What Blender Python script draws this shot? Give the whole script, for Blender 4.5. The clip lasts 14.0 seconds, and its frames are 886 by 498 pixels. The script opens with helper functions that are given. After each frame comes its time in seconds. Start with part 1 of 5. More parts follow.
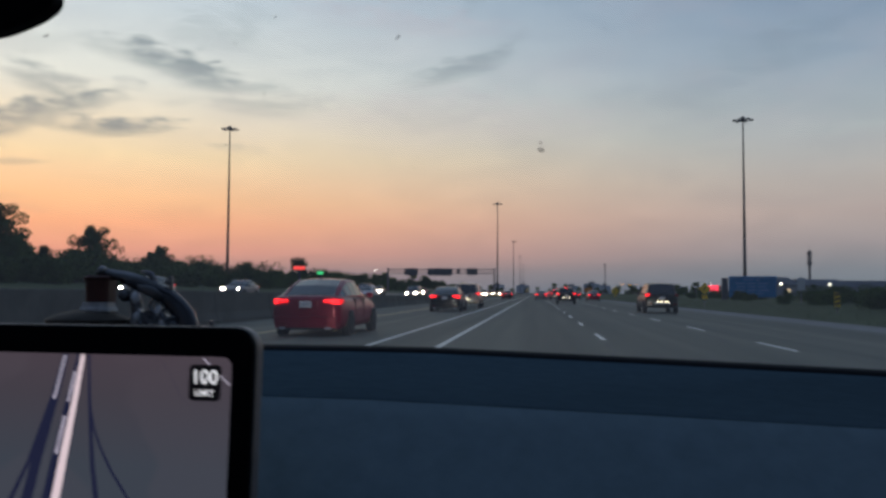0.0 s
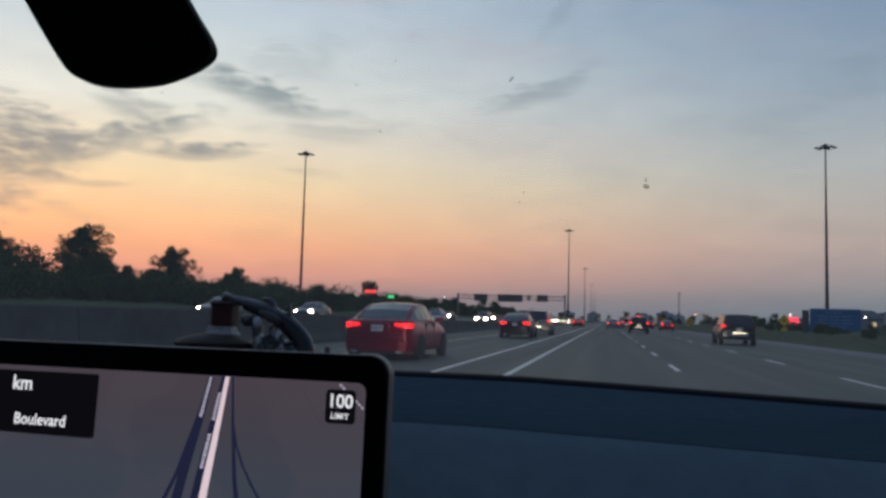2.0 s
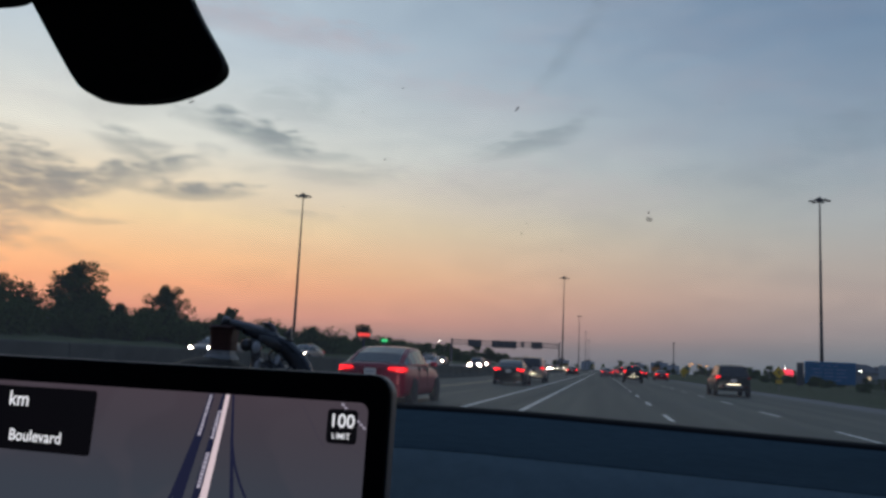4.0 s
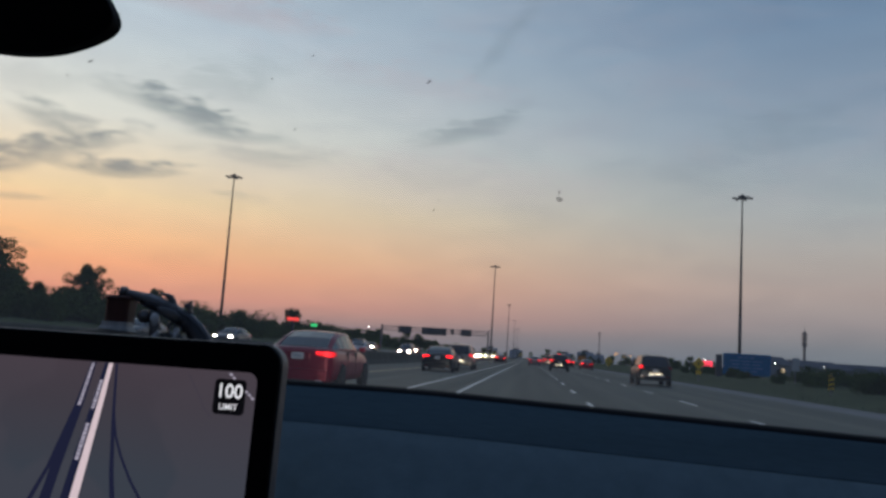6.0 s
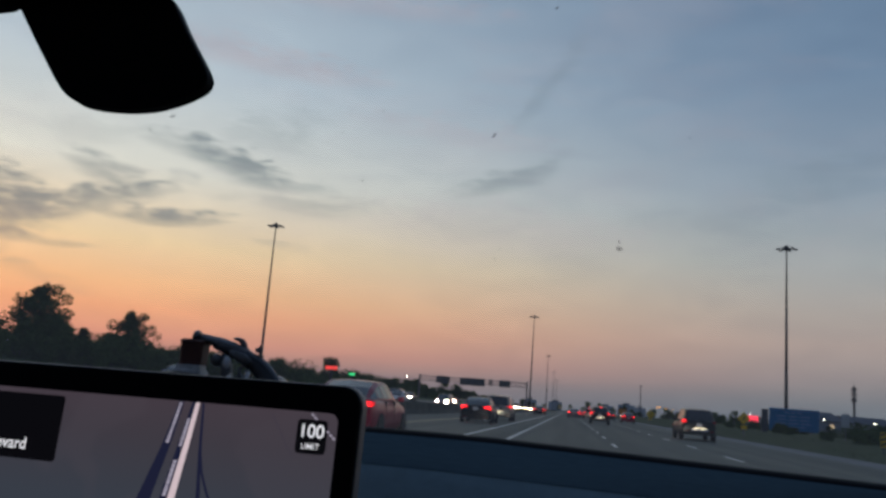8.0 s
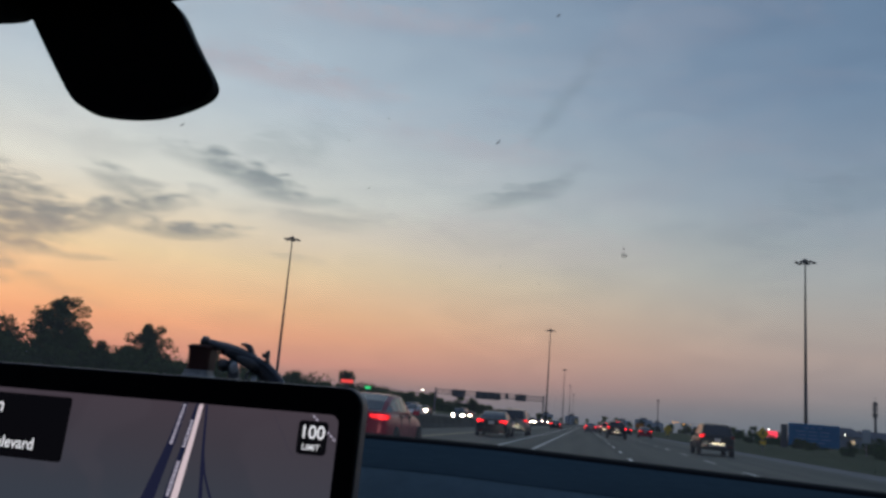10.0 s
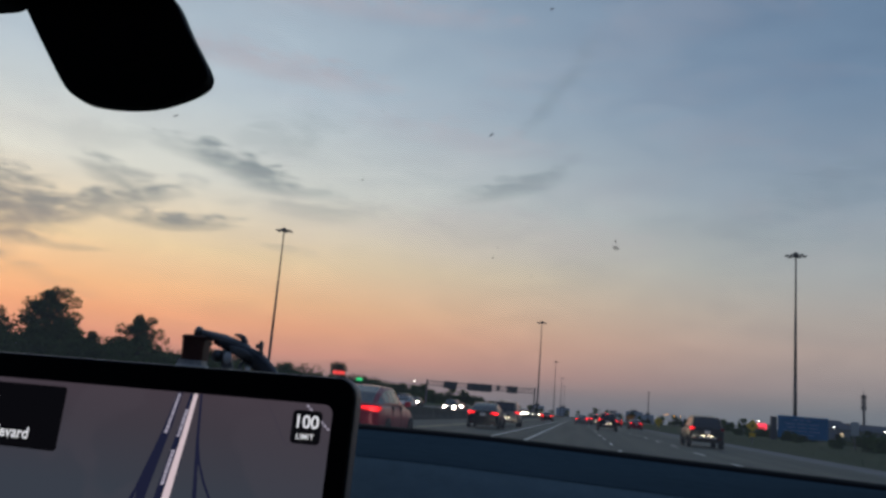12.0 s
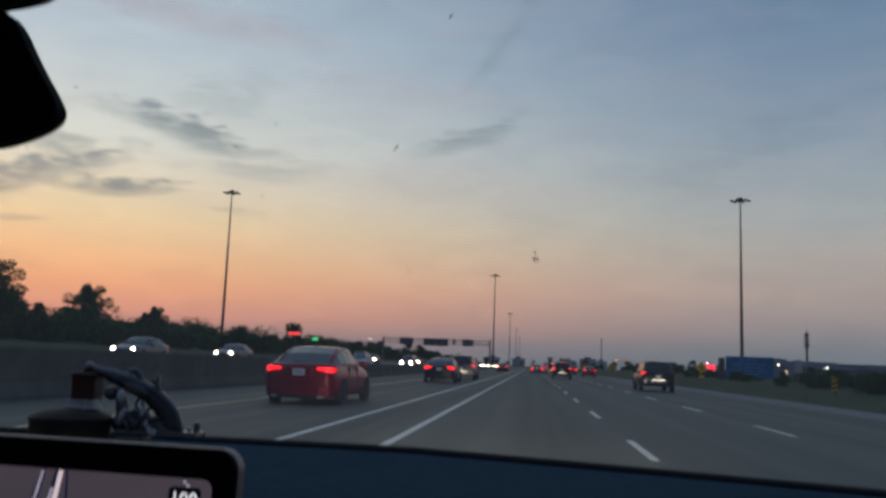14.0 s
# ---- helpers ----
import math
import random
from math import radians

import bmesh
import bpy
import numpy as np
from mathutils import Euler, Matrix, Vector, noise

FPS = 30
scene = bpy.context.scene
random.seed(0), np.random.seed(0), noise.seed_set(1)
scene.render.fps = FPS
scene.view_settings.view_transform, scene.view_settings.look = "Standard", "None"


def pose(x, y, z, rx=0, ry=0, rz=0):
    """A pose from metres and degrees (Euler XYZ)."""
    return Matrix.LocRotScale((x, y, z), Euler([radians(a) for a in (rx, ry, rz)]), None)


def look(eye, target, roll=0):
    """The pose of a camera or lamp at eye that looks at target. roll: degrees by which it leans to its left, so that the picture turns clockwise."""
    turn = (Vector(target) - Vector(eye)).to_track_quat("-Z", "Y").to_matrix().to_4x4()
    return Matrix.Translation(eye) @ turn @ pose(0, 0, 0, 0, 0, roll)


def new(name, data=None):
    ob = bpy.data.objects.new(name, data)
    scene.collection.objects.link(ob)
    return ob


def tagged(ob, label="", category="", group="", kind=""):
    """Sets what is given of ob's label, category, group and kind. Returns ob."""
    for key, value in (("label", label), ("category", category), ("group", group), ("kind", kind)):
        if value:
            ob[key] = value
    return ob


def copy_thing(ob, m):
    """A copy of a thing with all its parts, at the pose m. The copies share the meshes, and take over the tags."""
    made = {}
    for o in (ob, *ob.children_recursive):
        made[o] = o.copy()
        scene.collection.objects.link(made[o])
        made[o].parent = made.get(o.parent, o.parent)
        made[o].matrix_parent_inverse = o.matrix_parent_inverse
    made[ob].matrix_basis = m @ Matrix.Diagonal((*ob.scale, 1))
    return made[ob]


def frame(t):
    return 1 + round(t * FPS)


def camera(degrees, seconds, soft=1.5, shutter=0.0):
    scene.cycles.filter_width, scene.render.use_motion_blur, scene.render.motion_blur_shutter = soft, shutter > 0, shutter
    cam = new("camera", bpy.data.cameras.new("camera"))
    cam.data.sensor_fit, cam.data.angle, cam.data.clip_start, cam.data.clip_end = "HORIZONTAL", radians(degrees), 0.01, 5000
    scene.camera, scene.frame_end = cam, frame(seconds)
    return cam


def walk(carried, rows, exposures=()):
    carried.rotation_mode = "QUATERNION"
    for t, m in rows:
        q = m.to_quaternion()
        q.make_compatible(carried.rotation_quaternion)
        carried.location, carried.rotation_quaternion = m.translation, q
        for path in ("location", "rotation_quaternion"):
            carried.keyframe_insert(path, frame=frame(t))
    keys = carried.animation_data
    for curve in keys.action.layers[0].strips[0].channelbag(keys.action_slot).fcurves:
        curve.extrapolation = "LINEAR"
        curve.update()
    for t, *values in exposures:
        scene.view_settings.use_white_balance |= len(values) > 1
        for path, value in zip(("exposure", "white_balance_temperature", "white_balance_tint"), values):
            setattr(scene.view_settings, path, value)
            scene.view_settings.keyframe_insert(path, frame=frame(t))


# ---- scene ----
# A highway at dusk seen from the passenger seat of a car; x right, y ahead, z up, road surface at z = 0.
cam = camera(56.0, 14.0, soft=3.0, shutter=0.5)
# seconds, x, y, z, yaw, pitch, roll
PATH = [
    (0.0, 0.0245, 0.0239, 1.1129, 6.560, 2.985, -0.317),
    (0.5, -0.0194, 0.0309, 1.1348, 7.510, 2.448, -0.784),
    (1.0, -0.0083, 0.0223, 1.1292, 9.196, 2.789, -1.062),
    (1.5, -0.0056, 0.0105, 1.1123, 10.324, 4.066, -1.554),
    (2.0, -0.0052, -0.0089, 1.1170, 11.320, 4.659, -1.541),
    (2.2, -0.0171, -0.0042, 1.1137, 11.457, 4.587, -1.940),
    (4.3, -0.0114, -0.0081, 1.0954, 10.591, 7.999, -2.963),
    (4.5, -0.0100, -0.0077, 1.0898, 9.147, 7.973, -2.849),
    (5.0, 0.0052, -0.0044, 1.0832, 8.286, 7.192, -3.258),
    (5.5, 0.0019, 0.0043, 1.0890, 7.079, 6.603, -3.522),
    (6.0, 0.0084, 0.0069, 1.0934, 6.058, 7.101, -3.654),
    (6.5, -0.0004, 0.0080, 1.0891, 6.473, 7.404, -3.644),
    (7.0, 0.0014, -0.0015, 1.0913, 6.758, 8.663, -3.796),
    (7.5, -0.0129, -0.0144, 1.0864, 7.798, 9.832, -3.782),
    (7.7, -0.0127, -0.0168, 1.0879, 8.179, 10.098, -4.064),
    (9.8, 0.0008, -0.0099, 1.0768, 9.974, 10.871, -4.506),
    (10.0, -0.0001, -0.0191, 1.0807, 9.711, 11.161, -4.603),
    (10.5, -0.0006, -0.0186, 1.0772, 9.616, 11.088, -4.845),
    (11.0, -0.0015, -0.0189, 1.0774, 9.374, 10.660, -5.329),
    (11.5, -0.0010, -0.0205, 1.0794, 9.258, 10.592, -5.143),
    (12.0, -0.0002, -0.0236, 1.0796, 9.133, 10.655, -4.732),
    (12.5, -0.0276, 0.0030, 1.0599, 8.892, 8.943, -4.430),
    (13.0, -0.0075, 0.0032, 1.0966, 7.669, 9.880, -2.966),
    (13.5, 0.0306, 0.0024, 1.1746, 6.234, 9.754, -2.126),
    (14.0, 0.0281, 0.0222, 1.1462, 6.215, 7.792, -2.165),
]
walk(cam, [(t, pose(x, y, z, 90 + p, r, w)) for t, x, y, z, w, p, r in PATH],
     exposures=[(0.0, 0.2), (2.0, 0.2), (4.5, 0.06), (6.5, 0.06), (7.5, -0.02), (14.0, 0.0)])


# ------------------------------------------------------------------ world
def lin(r, g, b):
    return tuple(((c / 255 + 0.055) / 1.055) ** 2.4 if c > 10 else c / 255 / 12.92 for c in (r, g, b)) + (1.0,)


class Nodes:
    """Small helper to write node trees."""

    def __init__(self, tree):
        self.t = tree
        tree.nodes.clear()

    def n(self, kind):
        return self.t.nodes.new(kind)

    def link(self, a, b):
        self.t.links.new(a, b)

    def put(self, sock, v):
        if isinstance(v, bpy.types.NodeSocket):
            self.t.links.new(v, sock)
        else:
            sock.default_value = v

    def math(self, op, a, b=0.0, c=0.0, clamp=False):
        nd = self.n("ShaderNodeMath")
        nd.operation, nd.use_clamp = op, clamp
        for i, v in enumerate((a, b, c)):
            self.put(nd.inputs[i], v)
        return nd.outputs[0]

    def mix(self, f, a, b, mode="MIX"):
        nd = self.n("ShaderNodeMix")
        nd.data_type, nd.blend_type = "RGBA", mode
        self.put(nd.inputs[0], f), self.put(nd.inputs[6], a), self.put(nd.inputs[7], b)
        return nd.outputs[2]

    def ramp(self, f, stops):
        nd = self.n("ShaderNodeValToRGB")
        e = nd.color_ramp.elements
        while len(e) < len(stops):
            e.new(0.5)
        for i, (p, c) in enumerate(stops):
            e[i].position, e[i].color = p, c
        self.put(nd.inputs[0], f)
        return nd.outputs[0]

    def noise(self, vec, scale, detail=4.0, rough=0.55, distort=0.0):
        nd = self.n("ShaderNodeTexNoise")
        nd.inputs["Scale"].default_value = scale
        nd.inputs["Detail"].default_value = detail
        nd.inputs["Roughness"].default_value = rough
        nd.inputs["Distortion"].default_value = distort
        if vec is not None:
            self.link(vec, nd.inputs["Vector"])
        return nd.outputs["Fac"]

    def step(self, v, lo, hi):
        nd = self.n("ShaderNodeMapRange")
        nd.interpolation_type = "SMOOTHSTEP"
        self.put(nd.inputs[0], v)
        nd.inputs[1].default_value, nd.inputs[2].default_value = lo, hi
        return nd.outputs[0]


world = bpy.data.worlds.new("dusk_sky")
scene.world = world
world.use_nodes = True
N = Nodes(world.node_tree)
coord = N.n("ShaderNodeTexCoord").outputs["Generated"]
sep = N.n("ShaderNodeSeparateXYZ")
N.link(coord, sep.inputs[0])
az = N.math("MULTIPLY", N.math("ARCTAN2", sep.outputs[0], sep.outputs[1]), 57.2958)
el = N.math("MULTIPLY", N.math("ARCSINE", sep.outputs[2]), 57.2958)
elf = N.math("DIVIDE", el, 40.0, clamp=True)
# elevation ramps: towards the set sun (left) and away from it (right)
warm = N.ramp(elf, [(0.0, lin(116, 114, 124)), (0.03, lin(142, 122, 128)), (0.065, lin(210, 143, 130)), (0.11, lin(238, 165, 128)), (0.15, lin(243, 185, 138)), (0.22, lin(240, 210, 167)), (0.34, lin(222, 221, 211)), (0.5, lin(188, 202, 212)), (1.0, lin(117, 142, 174))])
cool = N.ramp(elf, [(0.0, lin(104, 118, 130)), (0.04, lin(117, 125, 135)), (0.08, lin(147, 140, 144)), (0.13, lin(170, 155, 152)), (0.18, lin(172, 164, 160)), (0.26, lin(162, 169, 172)), (0.38, lin(140, 156, 173)), (0.55, lin(112, 136, 163)), (1.0, lin(87, 114, 147))])
side = N.step(az, -34.0, 21.0)
sky_col = N.mix(side, warm, cool)
# direction as flat cloud coordinates
cvec = N.n("ShaderNodeCombineXYZ")
N.link(az, cvec.inputs[0]), N.link(N.math("MULTIPLY", el, 3.6), cvec.inputs[1])
streak = N.noise(cvec.outputs[0], 0.085, 6.0, 0.6, 0.6)
fine = N.noise(cvec.outputs[0], 0.34, 9.0, 0.66, 0.5)
# clouds: azimuth, elevation, half length, half height, slant, strength
CLOUDS = [(-38.4, 10.9, 3.0, 1.43, -0.23, 0.9), (-33.9, 10.6, 5.2, 0.86, 0.31, 0.85), (-28.0, 10.5, 3.1, 0.58, 0.08, 0.95), (-32.0, 12.8, 2.5, 0.79, -0.19, 0.6), (-27.1, 15.3, 3.4, 0.72, -0.1, 0.45), (-23.8, 14.5, 2.9, 0.83, -0.2, 0.85), (-21.1, 13.5, 3.3, 0.47, -0.01, 0.42), (-19.4, 12.3, 3.1, 0.55, -0.02, 0.34), (-5.2, 15.3, 3.0, 0.68, 0.31, 0.55), (-34.5, 7.9, 2.0, 0.27, 0.05, 0.4), (-37.4, 8.1, 1.7, 0.31, 0.02, 0.38), (-41.5, 8.7, 4.6, 1.81, 0.03, 0.95), (-43.7, 5.0, 4.1, 1.79, 0.25, 1.0), (-39.7, 6.9, 2.1, 0.47, 0.05, 0.5)]
# fainter wisps, in the same terms
WISPS = [(-23.5, 12.5, 2.2, 0.31, 0.21, 0.2), (-16.3, 12.7, 2.4, 0.63, -0.06, 0.2), (-29.2, 12.1, 1.8, 0.6, 0.69, 0.3), (-2.3, 16.7, 1.5, 0.54, 0.63, 0.2), (-20.8, 9.5, 2.0, 0.28, -0.09, 0.28), (-36.5, 6.4, 1.0, 0.24, 0.0, 0.28), (-35.1, 5.6, 2.4, 0.5, -0.24, 0.2), (-3.2, 21.2, 1.7, 0.97, 1.23, 0.3), (-1.2, 23.5, 1.0, 0.97, 1.19, 0.2), (15.0, 15.3, 4.7, 1.59, 0.19, 0.22), (-22.4, 16.8, 3.5, 1.03, -0.06, 0.26), (-33.5, 15.2, 2.6, 0.79, 0.05, 0.2), (9.2, 12.6, 5.8, 1.02, -0.08, 0.14), (-20.2, 18.2, 2.4, 0.63, -0.03, 0.16)]
# thin rosy veils high up, in the same terms
VEILS = [(-23.1, 21.6, 7.6, 0.87, -0.05, 0.5), (-15.5, 26.1, 8.3, 0.7, -0.0, 0.35), (-8.8, 18.2, 6.4, 0.79, -0.07, 0.25), (-5.9, 11.8, 10.0, 1.56, -0.04, 0.2)]
fvec = N.n("ShaderNodeCombineXYZ")
N.link(az, fvec.inputs[0]), N.link(N.math("MULTIPLY", el, 3.4), fvec.inputs[1])
frayed = N.noise(fvec.outputs[0], 0.62, 8.0, 0.6, 0.25)
warp_a = N.math("MULTIPLY_ADD", N.noise(cvec.outputs[0], 0.16, 6.0, 0.6, 0.4), 5.0, -2.5)
warp_e = N.math("ADD", N.math("MULTIPLY_ADD", fine, 2.0, -1.0), N.math("MULTIPLY_ADD", frayed, 2.4, -1.2))
wob = N.math("ADD", N.math("MULTIPLY_ADD", fine, 2.2, -1.1), N.math("MULTIPLY_ADD", frayed, 4.4, -2.2))


def cloud_cover(rows, soft):
    """How densely the patches in rows cover each direction, with ragged edges."""
    cover = None
    for a0, e0, ra, re, sl, st in rows:
        da = N.math("SUBTRACT", N.math("MULTIPLY_ADD", warp_a, min(0.5, ra * 0.16), az), a0)
        de = N.math("SUBTRACT", N.math("MULTIPLY_ADD", warp_e, min(0.7, re * 0.95), el), N.math("MULTIPLY_ADD", da, sl, e0))
        q = N.math("ADD", N.math("POWER", N.math("DIVIDE", da, ra), 2.0), N.math("POWER", N.math("DIVIDE", de, re), 2.0))
        q = N.math("ADD", q, N.math("MULTIPLY", wob, 1.0))
        m = N.math("MULTIPLY", N.math("SUBTRACT", 1.0, N.step(q, -0.7, soft)), st)
        cover = m if cover is None else N.math("ADD", N.math("MULTIPLY", cover, N.math("SUBTRACT", 1.0, m)), m)
    return cover


dens = N.math("MAXIMUM", cloud_cover(CLOUDS, 2.3), cloud_cover(WISPS, 1.9))
veil = N.math("MULTIPLY", N.step(streak, 0.42, 0.75), N.math("MULTIPLY", N.step(el, 5.0, 12.0), 0.15))
cloud_col = N.mix(N.step(el, 3.0, 14.0), lin(134, 127, 126), lin(110, 126, 134))
sky_col = N.mix(cloud_cover(VEILS, 2.2), sky_col, lin(178, 165, 174))
sky_col = N.mix(N.math("MULTIPLY", dens, 0.9), sky_col, cloud_col)
sky_col = N.mix(veil, sky_col, lin(186, 172, 178))
mottle = N.noise(cvec.outputs[0], 0.16, 7.0, 0.62, 0.9)
sky_col = N.mix(1.0, sky_col, N.ramp(mottle, [(0.3, (0.93, 0.935, 0.95, 1)), (0.7, (1.06, 1.05, 1.04, 1))]), "MULTIPLY")
nishita = N.n("ShaderNodeTexSky")
nishita.sky_type, nishita.sun_disc = "NISHITA", False
nishita.sun_elevation, nishita.sun_rotation = radians(1.0), radians(-50.0)
sky_col = N.mix(0.02, sky_col, nishita.outputs[0])
# the sky opposite the sunset is a dim blue grey
back = N.step(sep.outputs[1], -0.15, 0.65)
sky_col = N.mix(back, N.ramp(elf, [(0.0, lin(62, 68, 84)), (0.4, lin(74, 86, 110)), (1.0, lin(86, 104, 136))]), sky_col)
bg = N.n("ShaderNodeBackground")
bg.inputs["Strength"].default_value = 1.0
N.link(sky_col, bg.inputs["Color"])
N.link(bg.outputs[0], N.n("ShaderNodeOutputWorld").inputs[0])


# ------------------------------------------------------------------ materials
def material(name, base, rough=0.6, metal=0.0, grain=0.0, scale=8.0, stain=0.0, stain_scale=0.4, bump=0.0, bump_scale=40.0, spec=0.5, coat=0.0, random_value=0.0):
    """A principled material with colour variation at two scales and fine relief."""
    m = bpy.data.materials.new(name)
    m.use_nodes = True
    k = Nodes(m.node_tree)
    out = k.n("ShaderNodeOutputMaterial")
    p = k.n("ShaderNodeBsdfPrincipled")
    k.link(p.outputs[0], out.inputs[0])
    pos = k.n("ShaderNodeTexCoord").outputs["Object"]
    col = base if len(base) == 4 else (*base, 1.0)
    c = k.n("ShaderNodeRGB")
    c.outputs[0].default_value = col
    sock = c.outputs[0]
    if grain:
        g = k.noise(pos, scale, 5.0, 0.65)
        sock = k.mix(grain, sock, k.ramp(g, [(0.25, tuple(v * 0.45 for v in col[:3]) + (1,)), (0.75, tuple(min(1, v * 1.6) for v in col[:3]) + (1,))]))
    if stain:
        g = k.noise(pos, stain_scale, 4.0, 0.6, 0.5)
        sock = k.mix(k.math("MULTIPLY", k.step(g, 0.4, 0.68), stain), sock, tuple(v * 0.5 for v in col[:3]) + (1,))
    if random_value:
        oi = k.n("ShaderNodeObjectInfo")
        hs = k.n("ShaderNodeHueSaturation")
        k.link(sock, hs.inputs["Color"])
        k.link(k.math("MULTIPLY_ADD", oi.outputs["Random"], random_value, 1.0 - random_value / 2), hs.inputs["Value"])
        sock = hs.outputs[0]
    k.link(sock, p.inputs["Base Color"])
    p.inputs["Roughness"].default_value = rough
    p.inputs["Metallic"].default_value = metal
    p.inputs["Specular IOR Level"].default_value = spec
    p.inputs["Coat Weight"].default_value = coat
    p.inputs["Coat Roughness"].default_value = 0.06
    if bump:
        b = k.n("ShaderNodeBump")
        b.inputs["Strength"].default_value = bump
        b.inputs["Distance"].default_value = 0.02
        k.link(k.noise(pos, bump_scale, 3.0), b.inputs["Height"])
        k.link(b.outputs[0], p.inputs["Normal"])
    return m


def glow(name, color, strength):
    m = bpy.data.materials.new(name)
    m.use_nodes = True
    k = Nodes(m.node_tree)
    e = k.n("ShaderNodeEmission")
    e.inputs[0].default_value, e.inputs[1].default_value = (*color, 1.0), strength
    k.link(e.outputs[0], k.n("ShaderNodeOutputMaterial").inputs[0])
    return m


def road_material():
    """Worn asphalt: fine aggregate, long darker wheel tracks and patches along the road."""
    m = bpy.data.materials.new("asphalt")
    m.use_nodes = True
    k = Nodes(m.node_tree)
    p = k.n("ShaderNodeBsdfPrincipled")
    k.link(p.outputs[0], k.n("ShaderNodeOutputMaterial").inputs[0])
    pos = k.n("ShaderNodeTexCoord").outputs["Object"]
    mp = k.n("ShaderNodeMapping")
    mp.inputs["Scale"].default_value = (1.1, 0.02, 1.0)
    k.link(pos, mp.inputs[0])
    tracks = k.noise(mp.outputs[0], 1.0, 3.0, 0.5, 0.2)
    patch = k.noise(pos, 0.09, 4.0, 0.6)
    grit = k.noise(pos, 45.0, 3.0, 0.7)
    col = k.ramp(tracks, [(0.3, (0.092, 0.094, 0.060, 1)), (0.7, (0.204, 0.202, 0.134, 1))])
    col = k.mix(k.math("MULTIPLY", k.step(patch, 0.45, 0.7), 0.35), col, (0.118, 0.118, 0.094, 1))
    col = k.mix(0.22, col, k.ramp(grit, [(0.3, (0.06, 0.06, 0.06, 1)), (0.7, (0.32, 0.32, 0.31, 1))]))
    k.link(col, p.inputs["Base Color"])
    p.inputs["Roughness"].default_value = 0.7
    p.inputs["Specular IOR Level"].default_value = 0.12
    b = k.n("ShaderNodeBump")
    b.inputs["Strength"].default_value, b.inputs["Distance"].default_value = 0.35, 0.01
    k.link(grit, b.inputs["Height"])
    k.link(b.outputs[0], p.inputs["Normal"])
    return m


def windscreen_material():
    m = bpy.data.materials.new("windscreen_glass")
    m.use_nodes = True
    k = Nodes(m.node_tree)
    t, g, mx = k.n("ShaderNodeBsdfTransparent"), k.n("ShaderNodeBsdfGlossy"), k.n("ShaderNodeMixShader")
    t.inputs[0].default_value = (0.97, 0.985, 0.98, 1)
    g.inputs["Roughness"].default_value = 0.02
    f = k.n("ShaderNodeFresnel")
    f.inputs[0].default_value = 1.35
    k.link(k.math("MULTIPLY", f.outputs[0], 0.4), mx.inputs[0])
    k.link(t.outputs[0], mx.inputs[1]), k.link(g.outputs[0], mx.inputs[2])
    # thin dust film, added to veil dark tones as distance haze would
    haze_dust, md = k.n("ShaderNodeBsdfTranslucent"), k.n("ShaderNodeMixShader")
    haze_dust.inputs[0].default_value = (0.8, 0.82, 0.86, 1)
    film_noise = k.noise(k.n("ShaderNodeTexCoord").outputs["Object"], 5.0, 4.0, 0.6)
    k.link(k.math("MULTIPLY_ADD", film_noise, 0.03, 0.038), md.inputs[0])
    k.link(mx.outputs[0], md.inputs[1]), k.link(haze_dust.outputs[0], md.inputs[2])
    k.link(md.outputs[0], k.n("ShaderNodeOutputMaterial").inputs[0])
    return m


def see_through(name, col, share, rough=0.6):
    """A thin smear that lets most light pass."""
    m = bpy.data.materials.new(name)
    m.use_nodes = True
    k = Nodes(m.node_tree)
    a, b2, mx = k.n("ShaderNodeBsdfTransparent"), k.n("ShaderNodeBsdfTranslucent"), k.n("ShaderNodeMixShader")
    b2.inputs[0].default_value = (*col, 1)
    k.link(k.math("MULTIPLY", k.noise(k.n("ShaderNodeTexCoord").outputs["Object"], 500.0), share * 2), mx.inputs[0])
    k.link(a.outputs[0], mx.inputs[1]), k.link(b2.outputs[0], mx.inputs[2])
    k.link(mx.outputs[0], k.n("ShaderNodeOutputMaterial").inputs[0])
    return m


def display_material():
    """The lit map display: a grey ground, mauve at the far edge of the map, with faint blocks."""
    m = bpy.data.materials.new("map_display")
    m.use_nodes = True
    k = Nodes(m.node_tree)
    pos = k.n("ShaderNodeTexCoord").outputs["Object"]
    s = k.n("ShaderNodeSeparateXYZ")
    k.link(pos, s.inputs[0])
    col = k.ramp(k.math("MULTIPLY", s.outputs[2], -6.0), [(0.0, lin(70, 59, 67)), (0.25, lin(62, 58, 66)), (0.5, lin(56, 61, 71)), (1.0, lin(53, 61, 72))])
    blocks = k.noise(pos, 14.0, 2.0, 0.4)
    col = k.mix(k.math("MULTIPLY", k.step(blocks, 0.5, 0.56), 0.18), col, lin(76, 70, 78))
    e = k.n("ShaderNodeEmission")
    k.link(col, e.inputs[0])
    k.link(e.outputs[0], k.n("ShaderNodeOutputMaterial").inputs[0])
    return m


ASPHALT = road_material()
PAINT_WHITE = material("road_paint_white", (0.93, 0.90, 0.76), 0.6, grain=0.15, scale=14, stain=0.2, stain_scale=1.3)
PAINT_YELLOW = material("road_paint_yellow", (0.80, 0.62, 0.30), 0.6, grain=0.35, scale=14, stain=0.45, stain_scale=1.3)
GRASS = material("dry_grass", (0.072, 0.094, 0.042), 0.95, grain=0.6, scale=0.6, stain=0.5, stain_scale=0.05, bump=0.6, bump_scale=3.0, spec=0.1)
CONCRETE = material("weathered_concrete", (0.098, 0.100, 0.083), 0.85, grain=0.3, scale=6, stain=0.6, stain_scale=0.5, bump=0.25, bump_scale=30, spec=0.2, random_value=0.18)
